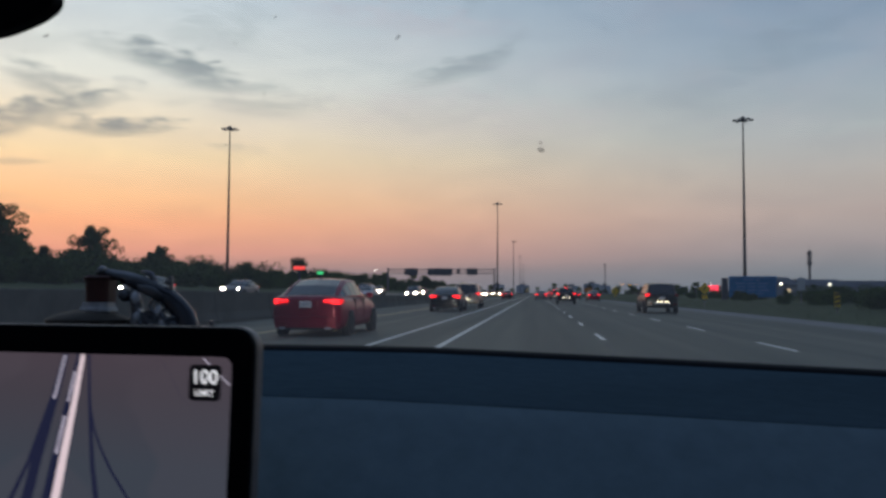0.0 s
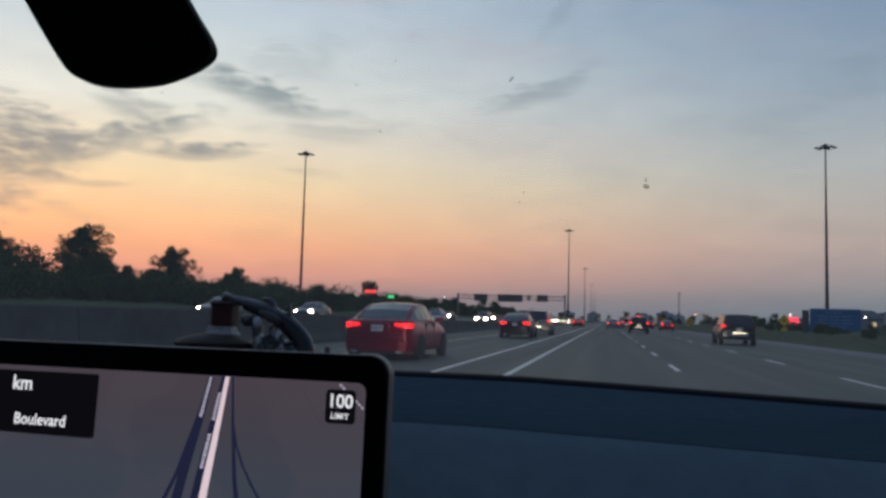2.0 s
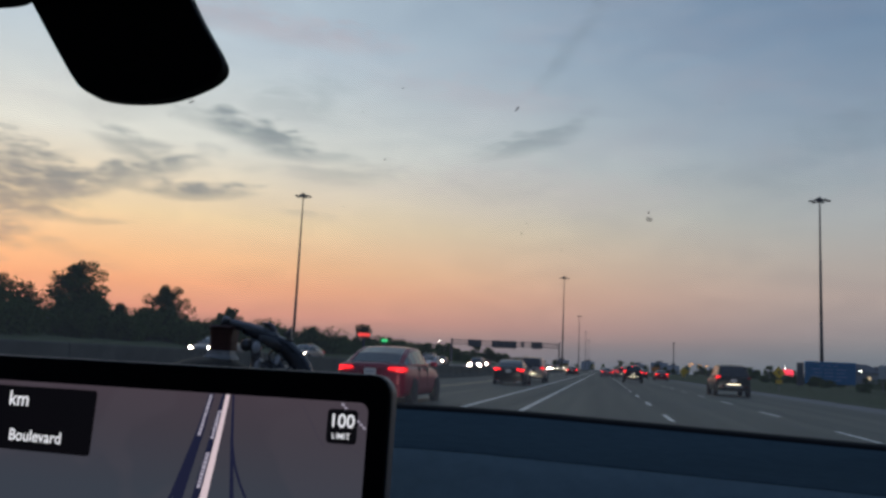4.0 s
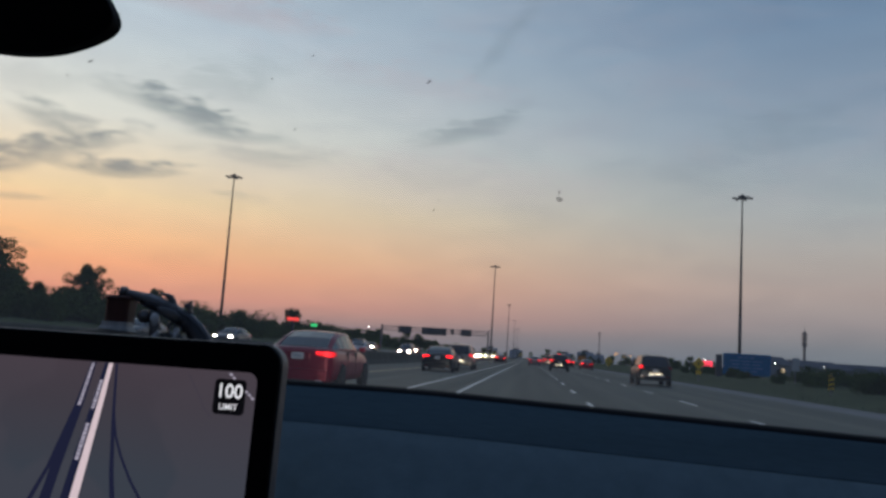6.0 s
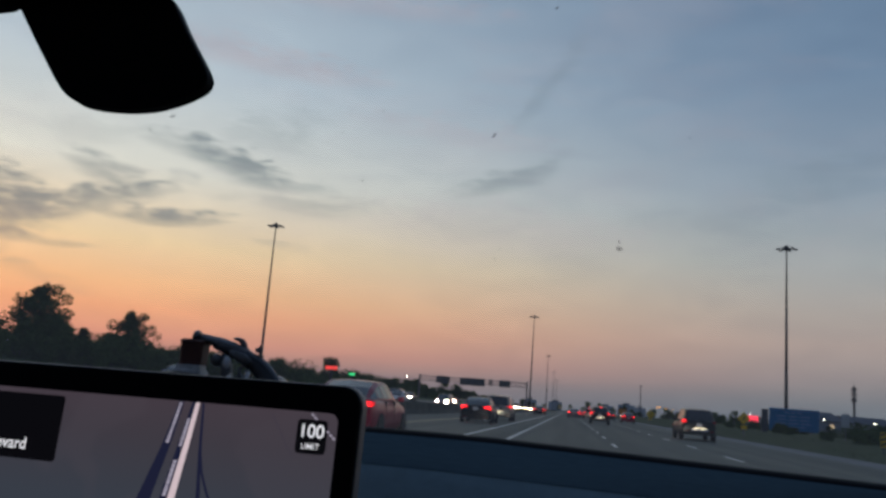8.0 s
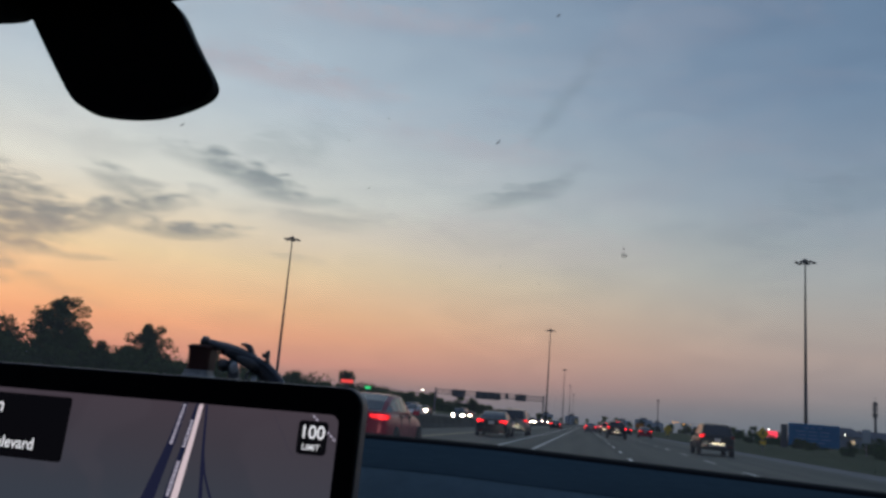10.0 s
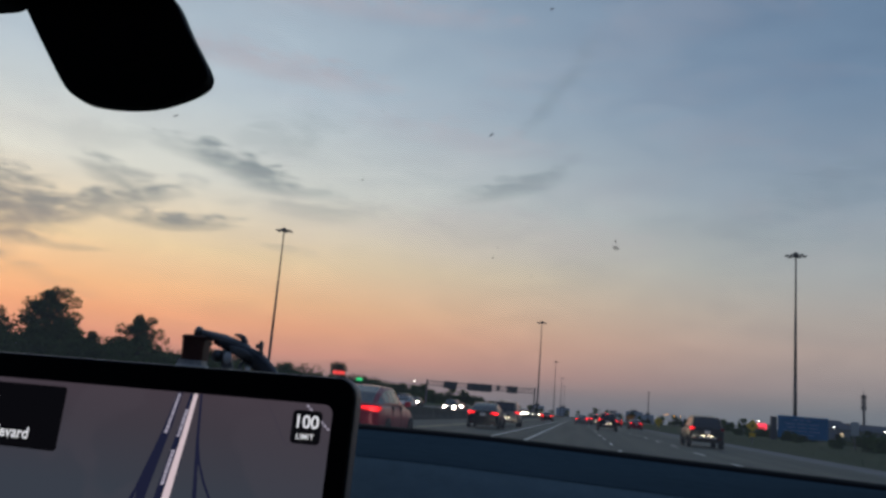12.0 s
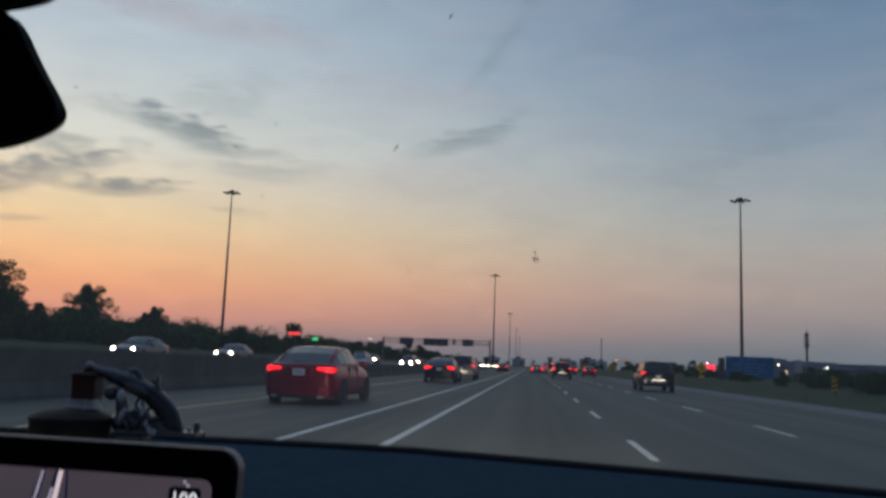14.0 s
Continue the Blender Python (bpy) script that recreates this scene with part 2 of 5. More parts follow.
GALV = material("galvanised_steel", (0.22, 0.22, 0.225), 0.5, 0.75, grain=0.3, scale=5, stain=0.3, stain_scale=0.8)
DARK_STEEL = material("dark_steel", (0.06, 0.062, 0.068), 0.5, 0.5, grain=0.3, scale=10)
LEAF = material("dusk_leaves", (0.078, 0.118, 0.030), 0.8, grain=0.6, scale=0.9, spec=0.15, random_value=0.5)
LEAF_DARK = material("shrub_leaves", (0.072, 0.112, 0.028), 0.85, grain=0.6, scale=1.2, spec=0.12, random_value=0.5)
BARK = material("bark", (0.07, 0.055, 0.042), 0.9, grain=0.5, scale=12, bump=0.5, bump_scale=25)
RUBBER = material("tyre_rubber", (0.022, 0.022, 0.023), 0.85, grain=0.3, scale=20)
RIM = material("alloy_rim", (0.50, 0.50, 0.51), 0.4, 0.35, grain=0.25, scale=20)
CAR_GLASS = material("tinted_car_glass", (0.012, 0.014, 0.017), 0.05, spec=0.8, grain=0.1, scale=3)
TRIM_BLACK = material("black_trim", (0.02, 0.02, 0.021), 0.55, grain=0.25, scale=20)
PLATE = material("plate_white", (0.72, 0.73, 0.74), 0.5, grain=0.1, scale=30)
PLATE_BAR = material("plate_bar_grey", (0.40, 0.43, 0.50), 0.5, grain=0.1, scale=30)
TAIL = glow("tail_light_red", (1.0, 0.016, 0.022), 3.6)
BRAKE = glow("brake_light_red", (1.0, 0.012, 0.016), 7.0)
HEAD = glow("headlight_white", (1.0, 0.87, 0.64), 150.0)
AMBER = glow("amber_lamp", (1.0, 0.42, 0.06), 4.0)
TAIL_LENS = material("tail_lens", (0.28, 0.012, 0.014), 0.15, grain=0.1, scale=10)
lens_bsdf = next(n for n in TAIL_LENS.node_tree.nodes if n.type == "BSDF_PRINCIPLED")
lens_bsdf.inputs["Emission Color"].default_value, lens_bsdf.inputs["Emission Strength"].default_value = (1.0, 0.012, 0.016, 1.0), 0.8
REFLECTOR = material("red_reflector", (0.22, 0.01, 0.012), 0.2, grain=0.1, scale=10)
# added glow that brightens the bumpers of the taller cars
BUMPER_GLOW = glow("bumper_glow", (1.0, 0.86, 0.6), 7.0)


# ------------------------------------------------------------------ mesh helpers
def link_mesh(name, bm, mat, parent=None, label="", smooth=False, loc=None):
    me = bpy.data.meshes.new(name)
    bm.normal_update()
    bm.to_mesh(me)
    bm.free()
    for mt in mat if isinstance(mat, (list, tuple)) else [mat]:
        me.materials.append(mt)
    if smooth:
        me.polygons.foreach_set("use_smooth", [True] * len(me.polygons))
    ob = new(name, me)
    if parent is not None:
        ob.parent = parent
    if loc is not None:
        ob.location = loc
    if label:
        ob["label"] = label
    return ob


def part(name, bm, mat, parent, label="", smooth=False, loc=None):
    return link_mesh(name, bm, mat, parent, label, smooth, loc)


def thing(name, label, category, group="", at=(0, 0, 0), rz=0.0, kind=""):
    ob = new(name)
    ob.location, ob.rotation_euler = at, (0, 0, radians(rz))
    return tagged(ob, label, category, group, kind)


def box(x0, y0, z0, x1, y1, z1, bevel=0.0, seg=2, bm=None):
    """A box between two corners, its edges rounded."""
    b = bm or bmesh.new()
    r = bmesh.ops.create_cube(b, size=1.0, matrix=Matrix.Translation(((x0 + x1) / 2, (y0 + y1) / 2, (z0 + z1) / 2)) @ Matrix.Diagonal((abs(x1 - x0), abs(y1 - y0), abs(z1 - z0), 1)))
    if bevel:
        edges = list({e for v in r["verts"] for e in v.link_edges})
        bmesh.ops.bevel(b, geom=edges, offset=bevel, segments=seg, affect="EDGES", profile=0.6)
    return b


def cyl(p0, p1, r0, r1=None, seg=16, bm=None, caps=True):
    b = bm or bmesh.new()
    a, c = Vector(p0), Vector(p1)
    d = c - a
    m = Matrix.Translation((a + c) / 2) @ d.to_track_quat("Z", "Y").to_matrix().to_4x4()
    bmesh.ops.create_cone(b, cap_ends=caps, segments=seg, radius1=r0, radius2=r0 if r1 is None else r1, depth=d.length, matrix=m)
    return b


def loft(rings, closed=True, cap0=True, cap1=True, bm=None):
    """Skin over rings of points with equal counts."""
    b = bm or bmesh.new()
    vs = [[b.verts.new(p) for p in r] for r in rings]
    n = len(rings[0])
    for r0, r1 in zip(vs, vs[1:]):
        for i in range(n if closed else n - 1):
            j = (i + 1) % n
            b.faces.new((r0[i], r0[j], r1[j], r1[i]))
    if cap0:
        b.faces.new(list(reversed(vs[0])))
    if cap1:
        b.faces.new(vs[-1])
    bmesh.ops.recalc_face_normals(b, faces=b.faces)
    return b


def lathe(profile, seg=32, bm=None):
    """A turned shape from (radius, z) pairs."""
    rings = [[(r * math.cos(2 * math.pi * i / seg), r * math.sin(2 * math.pi * i / seg), z) for i in range(seg)] for r, z in profile]
    return loft(rings, bm=bm)


def plate(outline, y0, y1, bevel=0.0, bm=None):
    """An outline in x and z, given thickness along y, its edges rounded."""
    b = bm or bmesh.new()
    va = [b.verts.new((x, y0, z)) for x, z in outline]
    f = b.faces.new(va)
    r = bmesh.ops.extrude_face_region(b, geom=[f])
    vs = [g for g in r["geom"] if isinstance(g, bmesh.types.BMVert)]
    bmesh.ops.translate(b, verts=vs, vec=(0, y1 - y0, 0))
    bmesh.ops.recalc_face_normals(b, faces=b.faces)
    if bevel:
        bmesh.ops.bevel(b, geom=list(b.edges), offset=bevel, segments=2, affect="EDGES", profile=0.6, clamp_overlap=True)
    return b


def softened(pts, rounds=2):
    """The outline with its corners cut smooth."""
    for _ in range(rounds):
        out = []
        for i, (x, z) in enumerate(pts):
            x2, z2 = pts[(i + 1) % len(pts)]
            out += [(x * 0.75 + x2 * 0.25, z * 0.75 + z2 * 0.25), (x * 0.25 + x2 * 0.75, z * 0.25 + z2 * 0.75)]
        pts = out
    return pts


def rounded(x0, z0, x1, z1, r, n=6):
    """The outline of a rectangle with round corners."""
    pts = []
    for cx, cz, a0 in ((x1 - r, z1 - r, 0), (x0 + r, z1 - r, 90), (x0 + r, z0 + r, 180), (x1 - r, z0 + r, 270)):
        for i in range(n + 1):
            a = radians(a0 + 90 * i / n)
            pts.append((cx + r * math.cos(a), cz + r * math.sin(a)))
    return pts


def words(text, width, mat, parent, loc, name="lettering", bold=0.0, rot=(90, 0, 0)):
    """A line of lettering of the given width, its baseline centred at loc."""
    cu = bpy.data.curves.new(name, "FONT")
    cu.body, cu.size, cu.offset, cu.align_x = text, 1.0, bold, "CENTER"
    tmp = new("lettering_source", cu)
    me = bpy.data.meshes.new_from_object(tmp.evaluated_get(bpy.context.evaluated_depsgraph_get()))
    bpy.data.objects.remove(tmp)
    bpy.data.curves.remove(cu)
    xs_ = [v.co.x for v in me.vertices]
    me.transform(Matrix.Scale(width / (max(xs_) - min(xs_)), 4))
    me.materials.clear()
    me.materials.append(mat)
    ob = new(name, me)
    ob.parent, ob.location, ob.rotation_euler = parent, loc, [radians(a) for a in rot]


def bend(y):
    """How far the straight road has drifted to the left at y metres ahead."""
    return -0.004 * max(0.0, y)


def bank(x):
    """Height of the oncoming carriageway, which climbs away from the median."""
    return 0.045 * max(0.0, -11.7 - x)


def strip(x0, x1, y0, y1, z, step=12.0, bm=None):
    """A strip of road surface that follows the bend."""
    b = bm or bmesh.new()
    n = max(1, int(math.ceil((y1 - y0) / step)))
    row = []
    for i in range(n + 1):
        y = y0 + (y1 - y0) * i / n
        row.append((b.verts.new((x0 + bend(y), y, z + bank(x0))), b.verts.new((x1 + bend(y), y, z + bank(x1)))))
    for (a, c), (d, e) in zip(row, row[1:]):
        b.faces.new((a, c, e, d))
    return b


# ------------------------------------------------------------------ ground and road
bm = bmesh.new()
xs = [-2500, -900, -300, -120, -60, -45, -38, -33, -32.9, 9.9, 11.9, 14, 18, 24, 34, 60, 120, 300, 900, 2500]
ys = [-60, -20, 0, 15, 30, 45, 60, 80, 100, 130, 160, 200, 260, 340, 450, 700, 1200, 2200, 4500]


def ground_height(x, y):
    z = -0.03
    if x > 11.9:
        k = min(1.0, (x - 11.9) / 14.0)
        z += 0.85 * k * k * (3 - 2 * k) * (0.7 + 0.3 * math.sin(y * 0.03 + 1)) if y < 600 else 0.0
    if x < -33 and y < 900:
        k = min(1.0, (-33 - x) / 25.0)
        z += 0.96 + 1.5 * k
    return z


grid = [[bm.verts.new((x + (bend(min(y, 700)) if abs(x) < 200 else 0), y, ground_height(x, y))) for x in xs] for y in ys]
for r0, r1 in zip(grid, grid[1:]):
    for i in range(len(xs) - 1):
        bm.faces.new((r0[i], r0[i + 1], r1[i + 1], r1[i]))
tagged(link_mesh("ground", bm, GRASS), "dry grass verge and fields beside the highway", "ground", kind="structure")
road = tagged(link_mesh("road", strip(-33.0, -11.7, -50, 1400, 0.0, bm=strip(-11.7, 9.9, -50, 1400, 0.0)), ASPHALT), "wide grey worn asphalt highway with several lanes", "road", kind="structure")
part("edge_line", strip(-3.52, -3.38, -20, 420, 0.006, bm=None), PAINT_WHITE, road)
part("edge_line", strip(-2.02, -1.88, -20, 420, 0.006), PAINT_WHITE, road)
part("edge_line", strip(-7.36, -7.23, -20, 420, 0.006), PAINT_YELLOW, road, "yellow median edge line")
part("edge_line", strip(-12.75, -12.62, -20, 420, 0.006), PAINT_YELLOW, road, "yellow median edge line")
for x, y_first in ((1.65, 11.2), (5.1, 8.0), (-15.9, 6.0), (-19.6, 9.0), (-23.3, 4.0)):
    for i in range(26 if x > 0 else 18):
        y = y_first + i * (9.0 if x > 0 else 12.0)
        part("lane_dash", strip(x - 0.06, x + 0.06, y, y + 3.0, 0.006), PAINT_WHITE, road)
tagged(link_mesh("gutter", strip(9.9, 11.8, -20, 500, 0.004), material("pale_gutter_concrete", (0.24, 0.245, 0.225), 0.85, grain=0.3, scale=5, stain=0.5, stain_scale=0.6, spec=0.2)), "pale concrete gutter along the shoulder", "gutter", kind="structure")
# tar-sealed cracks
for i in range(14):
    y = 9 + i * 5.3
    x = random.uniform(-1.6, 8.0)
    b = bmesh.new()
    for j in range(6):
        xx, yy = x + random.uniform(-0.1, 0.1) + j * 0.05, y + j * 0.9
        box(xx - 0.02, yy, 0.001, xx + 0.02, yy + 0.95, 0.004, bm=b)
    part("crack_seal", b, TRIM_BLACK, road)

# median barrier of precast sections
barrier = thing("median_barrier", "grey precast concrete median barrier with stained sections", "barrier", kind="structure")
PROFILE = [(-0.30, 0.0), (-0.30, 0.08), (-0.17, 0.33), (-0.10, 0.96), (-0.07, 0.99), (0.07, 0.99), (0.10, 0.96), (0.17, 0.33), (0.30, 0.08), (0.30, 0.0)]


def barrier_run(y0, y1, n):
    """A stretch of barrier, tall beside the camera and lower farther on."""
    rings = []
    for i in range(n + 1):
        y = y0 + (y1 - y0) * i / n
        low = 1.16 - 0.40 * min(1.0, max(0.0, (y - 24) / 60))
        rings.append([(-11.2 + bend(y) + px_, y, pz * low) for px_, pz in PROFILE])
    return loft(rings)


for i in range(50):
    part("barrier_section", barrier_run(-20 + i * 6.0, -20 + i * 6.0 + 5.96, 2), CONCRETE, barrier)
part("barrier_section", barrier_run(280, 900, 30), CONCRETE, barrier)

# ------------------------------------------------------------------ light masts
def light_mast(at, turn=0.0):
    t = thing("light_mast", "tall dark steel high-mast light pole with a ring of unlit lamps", "light pole", "light masts along the highway", at, turn)
    part("base", lathe([(0.62, 0.0), (0.62, 0.5), (0.56, 0.55), (0.0, 0.56)], 20), CONCRETE, t)
    part("base_flange", cyl((0, 0, 0.55), (0, 0, 0.62), 0.48, 0.48, 18), MAST, t)
    for z0, z1, r0, r1 in ((0.6, 9.8, 0.30, 0.245), (9.6, 19.6, 0.232, 0.175), (19.4, 29.3, 0.163, 0.105)):
        part("pole_section", cyl((0, 0, z0), (0, 0, z1), r0, r1, 14), MAST, t, smooth=True)
    part("access_door", box(-0.14, -0.31, 1.0, 0.14, -0.27, 1.75, 0.02), DARK_STEEL, t)
    part("crown", lathe([(0.0, 29.0), (0.34, 29.0), (0.42, 29.1), (0.42, 29.55), (0.34, 29.7), (0.16, 29.85), (0.0, 29.88)], 18), DARK_STEEL, t)
    ring = [(Vector((0.82 * math.cos(a), 0.82 * math.sin(a), 29.25)), 0.04, 0.04) for a in [2 * math.pi * i / 24 for i in range(25)]]
    b = bmesh.new()
    for (p, _, _), (q, _, _) in zip(ring, ring[1:]):
        cyl(p, q, 0.045, 0.045, 6, bm=b)
    part("lamp_ring", b, MAST, t)
    for i in range(6):
        a = math.pi * 2 * i / 6 + 0.26
        c, s = math.cos(a), math.sin(a)
        part("arm", cyl((0.35 * c, 0.35 * s, 29.25), (1.15 * c, 1.15 * s, 29.28), 0.045, 0.035, 8), MAST, t)
        b = loft([[(-0.30, -0.17, z0), (0.34, -0.13, z0 + 0.02), (0.34, 0.13, z0 + 0.02), (-0.30, 0.17, z0)] for z0 in (-0.16, -0.02)] + [[(-0.2, -0.1, 0.14), (0.2, -0.08, 0.10), (0.2, 0.08, 0.10), (-0.2, 0.1, 0.14)]])
        bmesh.ops.transform(b, verts=b.verts, matrix=Matrix.Translation((1.32 * c, 1.32 * s, 29.25)) @ Matrix.Rotation(a, 4, "Z"))
        head = part("lamp_head", b, DARK_STEEL, t)
        b = box(-0.22, -0.11, -0.20, 0.26, 0.10, -0.165, 0.01)
        bmesh.ops.transform(b, verts=b.verts, matrix=Matrix.Translation((1.32 * c, 1.32 * s, 29.25)) @ Matrix.Rotation(a, 4, "Z"))
        part("lens", b, LAMP_LENS, head, "pale unlit lens")
    return t


MAST = material("weathered_mast_steel", (0.085, 0.082, 0.08), 0.6, 0.4, grain=0.3, scale=5, stain=0.3, stain_scale=0.8)
LAMP_LENS = material("pale_lamp_lens", (0.55, 0.56, 0.56), 0.25, grain=0.15, scale=20)
mast = light_mast((-11.95 + bend(264), 264, 0.0))
mast["label"] = "tall dark steel high-mast light pole behind the median barrier, unlit"
for i, (x, y) in enumerate([(-11.95, 458), (-11.95, 650), (-11.95, 832), (-57.2, 150), (33.8, 140)]):
    copy_thing(mast, pose(x + bend(y), y, ground_height(x, y) if x > 10 or x < -33 else bank(x) - 0.02, 0, 0, 25 * i))

# ------------------------------------------------------------------ the car that carries the camera
DASH = material("dashboard_vinyl", (0.058, 0.092, 0.115), 0.8, grain=0.25, scale=60, stain=0.25, stain_scale=3, bump=0.12, bump_scale=900, spec=0.0)
DASH_FACE = material("dashboard_panel", (0.176, 0.242, 0.270), 0.75, grain=0.2, scale=50, stain=0.2, stain_scale=4, bump=0.1, bump_scale=700, spec=0.0)
SEAL = material("black_rubber_seal", (0.006, 0.006, 0.007), 0.75, grain=0.2, scale=40, spec=0.2)
BEZEL = material("glossy_black_bezel", (0.003, 0.003, 0.004), 0.45, grain=0.15, scale=30, spec=0.06)
BEZEL_EDGE = material("satin_metal_edge", (0.30, 0.26, 0.23), 0.45, 0.4, grain=0.2, scale=60)
HEADLINER = material("dark_headliner", (0.03, 0.03, 0.032), 0.9, grain=0.3, scale=60)
MIRROR_BACK = material("mirror_housing_black", (0.004, 0.004, 0.0045), 0.7, grain=0.2, scale=40, spec=0.08)
OWN_PAINT = material("own_car_paint", (0.03, 0.032, 0.036), 0.3, 0.2, grain=0.1, scale=4, coat=0.6)
EYE = 1.1
own = thing("own_car", "dark car interior with a wide dashboard and centre screen", "car")


def dash_rows(x):
    """Height of the dashboard's far edge at x; it sinks towards the doors."""
    return EYE - 0.0515 - 0.030 * max(0.0, x + 0.12) - 0.018 * max(0.0, -0.6 - x)


DX = [-1.12 + 0.06 * i for i in range(29)]


def dash_sheet(profile):
    """A sheet across the car from (y, drop, bow) stations; bow pulls the ends towards the cabin."""
    b = bmesh.new()
    rows = []
    for y, dz, bow in profile:
        rows.append([b.verts.new((x, y - bow * (x + 0.33) ** 2, dash_rows(x) + dz)) for x in DX])
    for r0, r1 in zip(rows, rows[1:]):
        for i in range(len(DX) - 1):
            b.faces.new((r0[i], r0[i + 1], r1[i + 1], r1[i]))
    bmesh.ops.recalc_face_normals(b, faces=b.faces)
    return b


part("dashboard_top", dash_sheet([(0.992, -0.0045, 0.1), (0.93, -0.0074, 0.1), (0.80, -0.0104, 0.08), (0.70, -0.011, 0.06), (0.650, -0.0116, 0.05), (0.636, -0.0122, 0.05), (0.6280, -0.0130, 0.05)]), DASH, own, smooth=True)
part("dashboard_panel", dash_sheet([(0.640, -0.0133, 0.05), (0.634, -0.0134, 0.05), (0.6284, -0.0133, 0.05), (0.6270, -0.0137, 0.05), (0.612, -0.0235, 0.05), (0.590, -0.039, 0.05), (0.565, -0.058, 0.05), (0.552, -0.068, 0.05), (0.549, -0.072, 0.05)]), DASH_FACE, own, smooth=True)
part("dashboard_lower", dash_sheet([(0.560, -0.0735, 0.05), (0.5505, -0.074, 0.05), (0.545, -0.085, 0.05), (0.54, -0.20, 0.05), (0.60, -0.36, 0.05)]), DASH, own, smooth=True)
# black seal at the foot of the windscreen
rings = []
for x in DX:
    y, z = 1.0 - 0.1 * (x + 0.33) ** 2, dash_rows(x)
    rings.append([(x, y - 0.020, z - 0.0100), (x, y - 0.014, z - 0.0015), (x, y, z + 0.0012), (x, y + 0.014, z - 0.002), (x, y + 0.016, z - 0.02), (x, y - 0.014, z - 0.02)])
part("windscreen_seal", loft(rings), SEAL, own, smooth=True)
# windscreen, gently bowed
b = bmesh.new()
rows = []
for j in range(9):
    k = j / 8
    rows.append([b.verts.new((x * (1 - 0.12 * k) - 0.04 * k, 1.02 + 0.10 - 0.64 * k - (0.1 + 0.1 * k) * (x + 0.33) ** 2, EYE - 0.075 + 0.46 * k)) for x in DX])
for r0, r1 in zip(rows, rows[1:]):
    for i in range(len(DX) - 1):
        b.faces.new((r0[i], r0[i + 1], r1[i + 1], r1[i]))
GLASS = windscreen_material()
glass = part("windscreen", b, GLASS, own, "clear windscreen with insect marks", smooth=True)
glass.visible_shadow = False
# shell round the cabin
part("roof_header", box(-1.02, 0.26, EYE + 0.385, 0.36, 0.46, EYE + 0.42, 0.012), HEADLINER, own)
for x0, x1 in ((-1.10, -0.98), (0.32, 0.44)):
    part("roof_rail", box(x0, -1.75, EYE + 0.375, x1, 0.46, EYE + 0.415, 0.012), HEADLINER, own)
part("roof_crossbar", box(-0.98, -0.62, EYE + 0.385, 0.32, -0.5, EYE + 0.415, 0.012), HEADLINER, own)
part("roof_crossbar", box(-0.98, -1.75, EYE + 0.385, 0.32, -1.6, EYE + 0.415, 0.012), HEADLINER, own)
roof_glass = part("glass_roof", box(-0.99, -1.65, EYE + 0.416, 0.33, 0.30, EYE + 0.421), GLASS, own, "clear glass roof")
roof_glass.visible_shadow = False
part("floor_pan", box(-1.2, -1.75, 0.22, 0.54, 1.0, 0.30, 0.02), HEADLINER, own)
part("rear_bulkhead", box(-1.1, -1.82, 0.28, 0.44, -1.72, EYE - 0.05, 0.03), HEADLINER, own)
for x in (-1.24, 0.52):
    part("door_panel", box(x - 0.04, -1.7, 0.25, x + 0.04, 0.95, EYE - 0.13, 0.03), HEADLINER, own)
    s = 1 if x > 0 else -1
    part("pillar", cyl((x, 1.02, EYE - 0.12), (x - s * 0.16, 0.44, EYE + 0.39), 0.045, 0.045, 10), HEADLINER, own, smooth=True)
    part("pillar", cyl((x, -0.35, EYE - 0.14), (x - s * 0.16, -0.40, EYE + 0.39), 0.06, 0.06, 10), HEADLINER, own, smooth=True)
    part("pillar", cyl((x, -1.68, EYE - 0.14), (x - s * 0.16, -1.6, EYE + 0.39), 0.07, 0.07, 10), HEADLINER, own, smooth=True)


def plan_ring(z, inset):
    """The car's outline seen from above at height z."""
    return [(x + (inset if x < -0.35 else -inset), y * (1 - inset * 0.25), z) for x, y in
            [(-1.27, -1.2), (-1.27, 0.9), (-1.25, 1.7), (-1.16, 2.25), (-0.95, 2.52), (-0.6, 2.62), (-0.1, 2.62), (0.25, 2.52), (0.46, 2.25), (0.55, 1.7), (0.57, 0.9), (0.57, -1.2), (0.53, -1.9), (0.38, -2.16), (-0.05, -2.22), (-0.65, -2.22), (-1.08, -2.16), (-1.23, -1.9)]]


part("body", loft([plan_ring(0.24, 0.05), plan_ring(0.34, 0.0), plan_ring(0.55, -0.01), plan_ring(0.68, 0.01), plan_ring(0.73, 0.05)], cap0=False, cap1=False), OWN_PAINT, own, smooth=True)
for sx in (-1.25, 0.55):
    part("door_skin", box(sx - 0.02, -1.75, 0.6, sx + 0.02, 1.0, EYE - 0.125, 0.015), OWN_PAINT, own)
hood = bmesh.new()
hrows = []
for y, z, w in ((1.03, 0.955, 0.86), (1.4, 0.93, 0.88), (1.9, 0.86, 0.87), (2.3, 0.77, 0.78), (2.52, 0.68, 0.58)):
    hrows.append([hood.verts.new((-0.35 + w * u, y - 0.05 * u * u, z - 0.10 * u * u)) for u in (-1, -0.8, -0.5, -0.2, 0, 0.2, 0.5, 0.8, 1)])
for r0, r1 in zip(hrows, hrows[1:]):
    for k in range(8):
        hood.faces.new((r0[k], r0[k + 1], r1[k + 1], r1[k]))
part("bonnet", hood, OWN_PAINT, own, smooth=True)
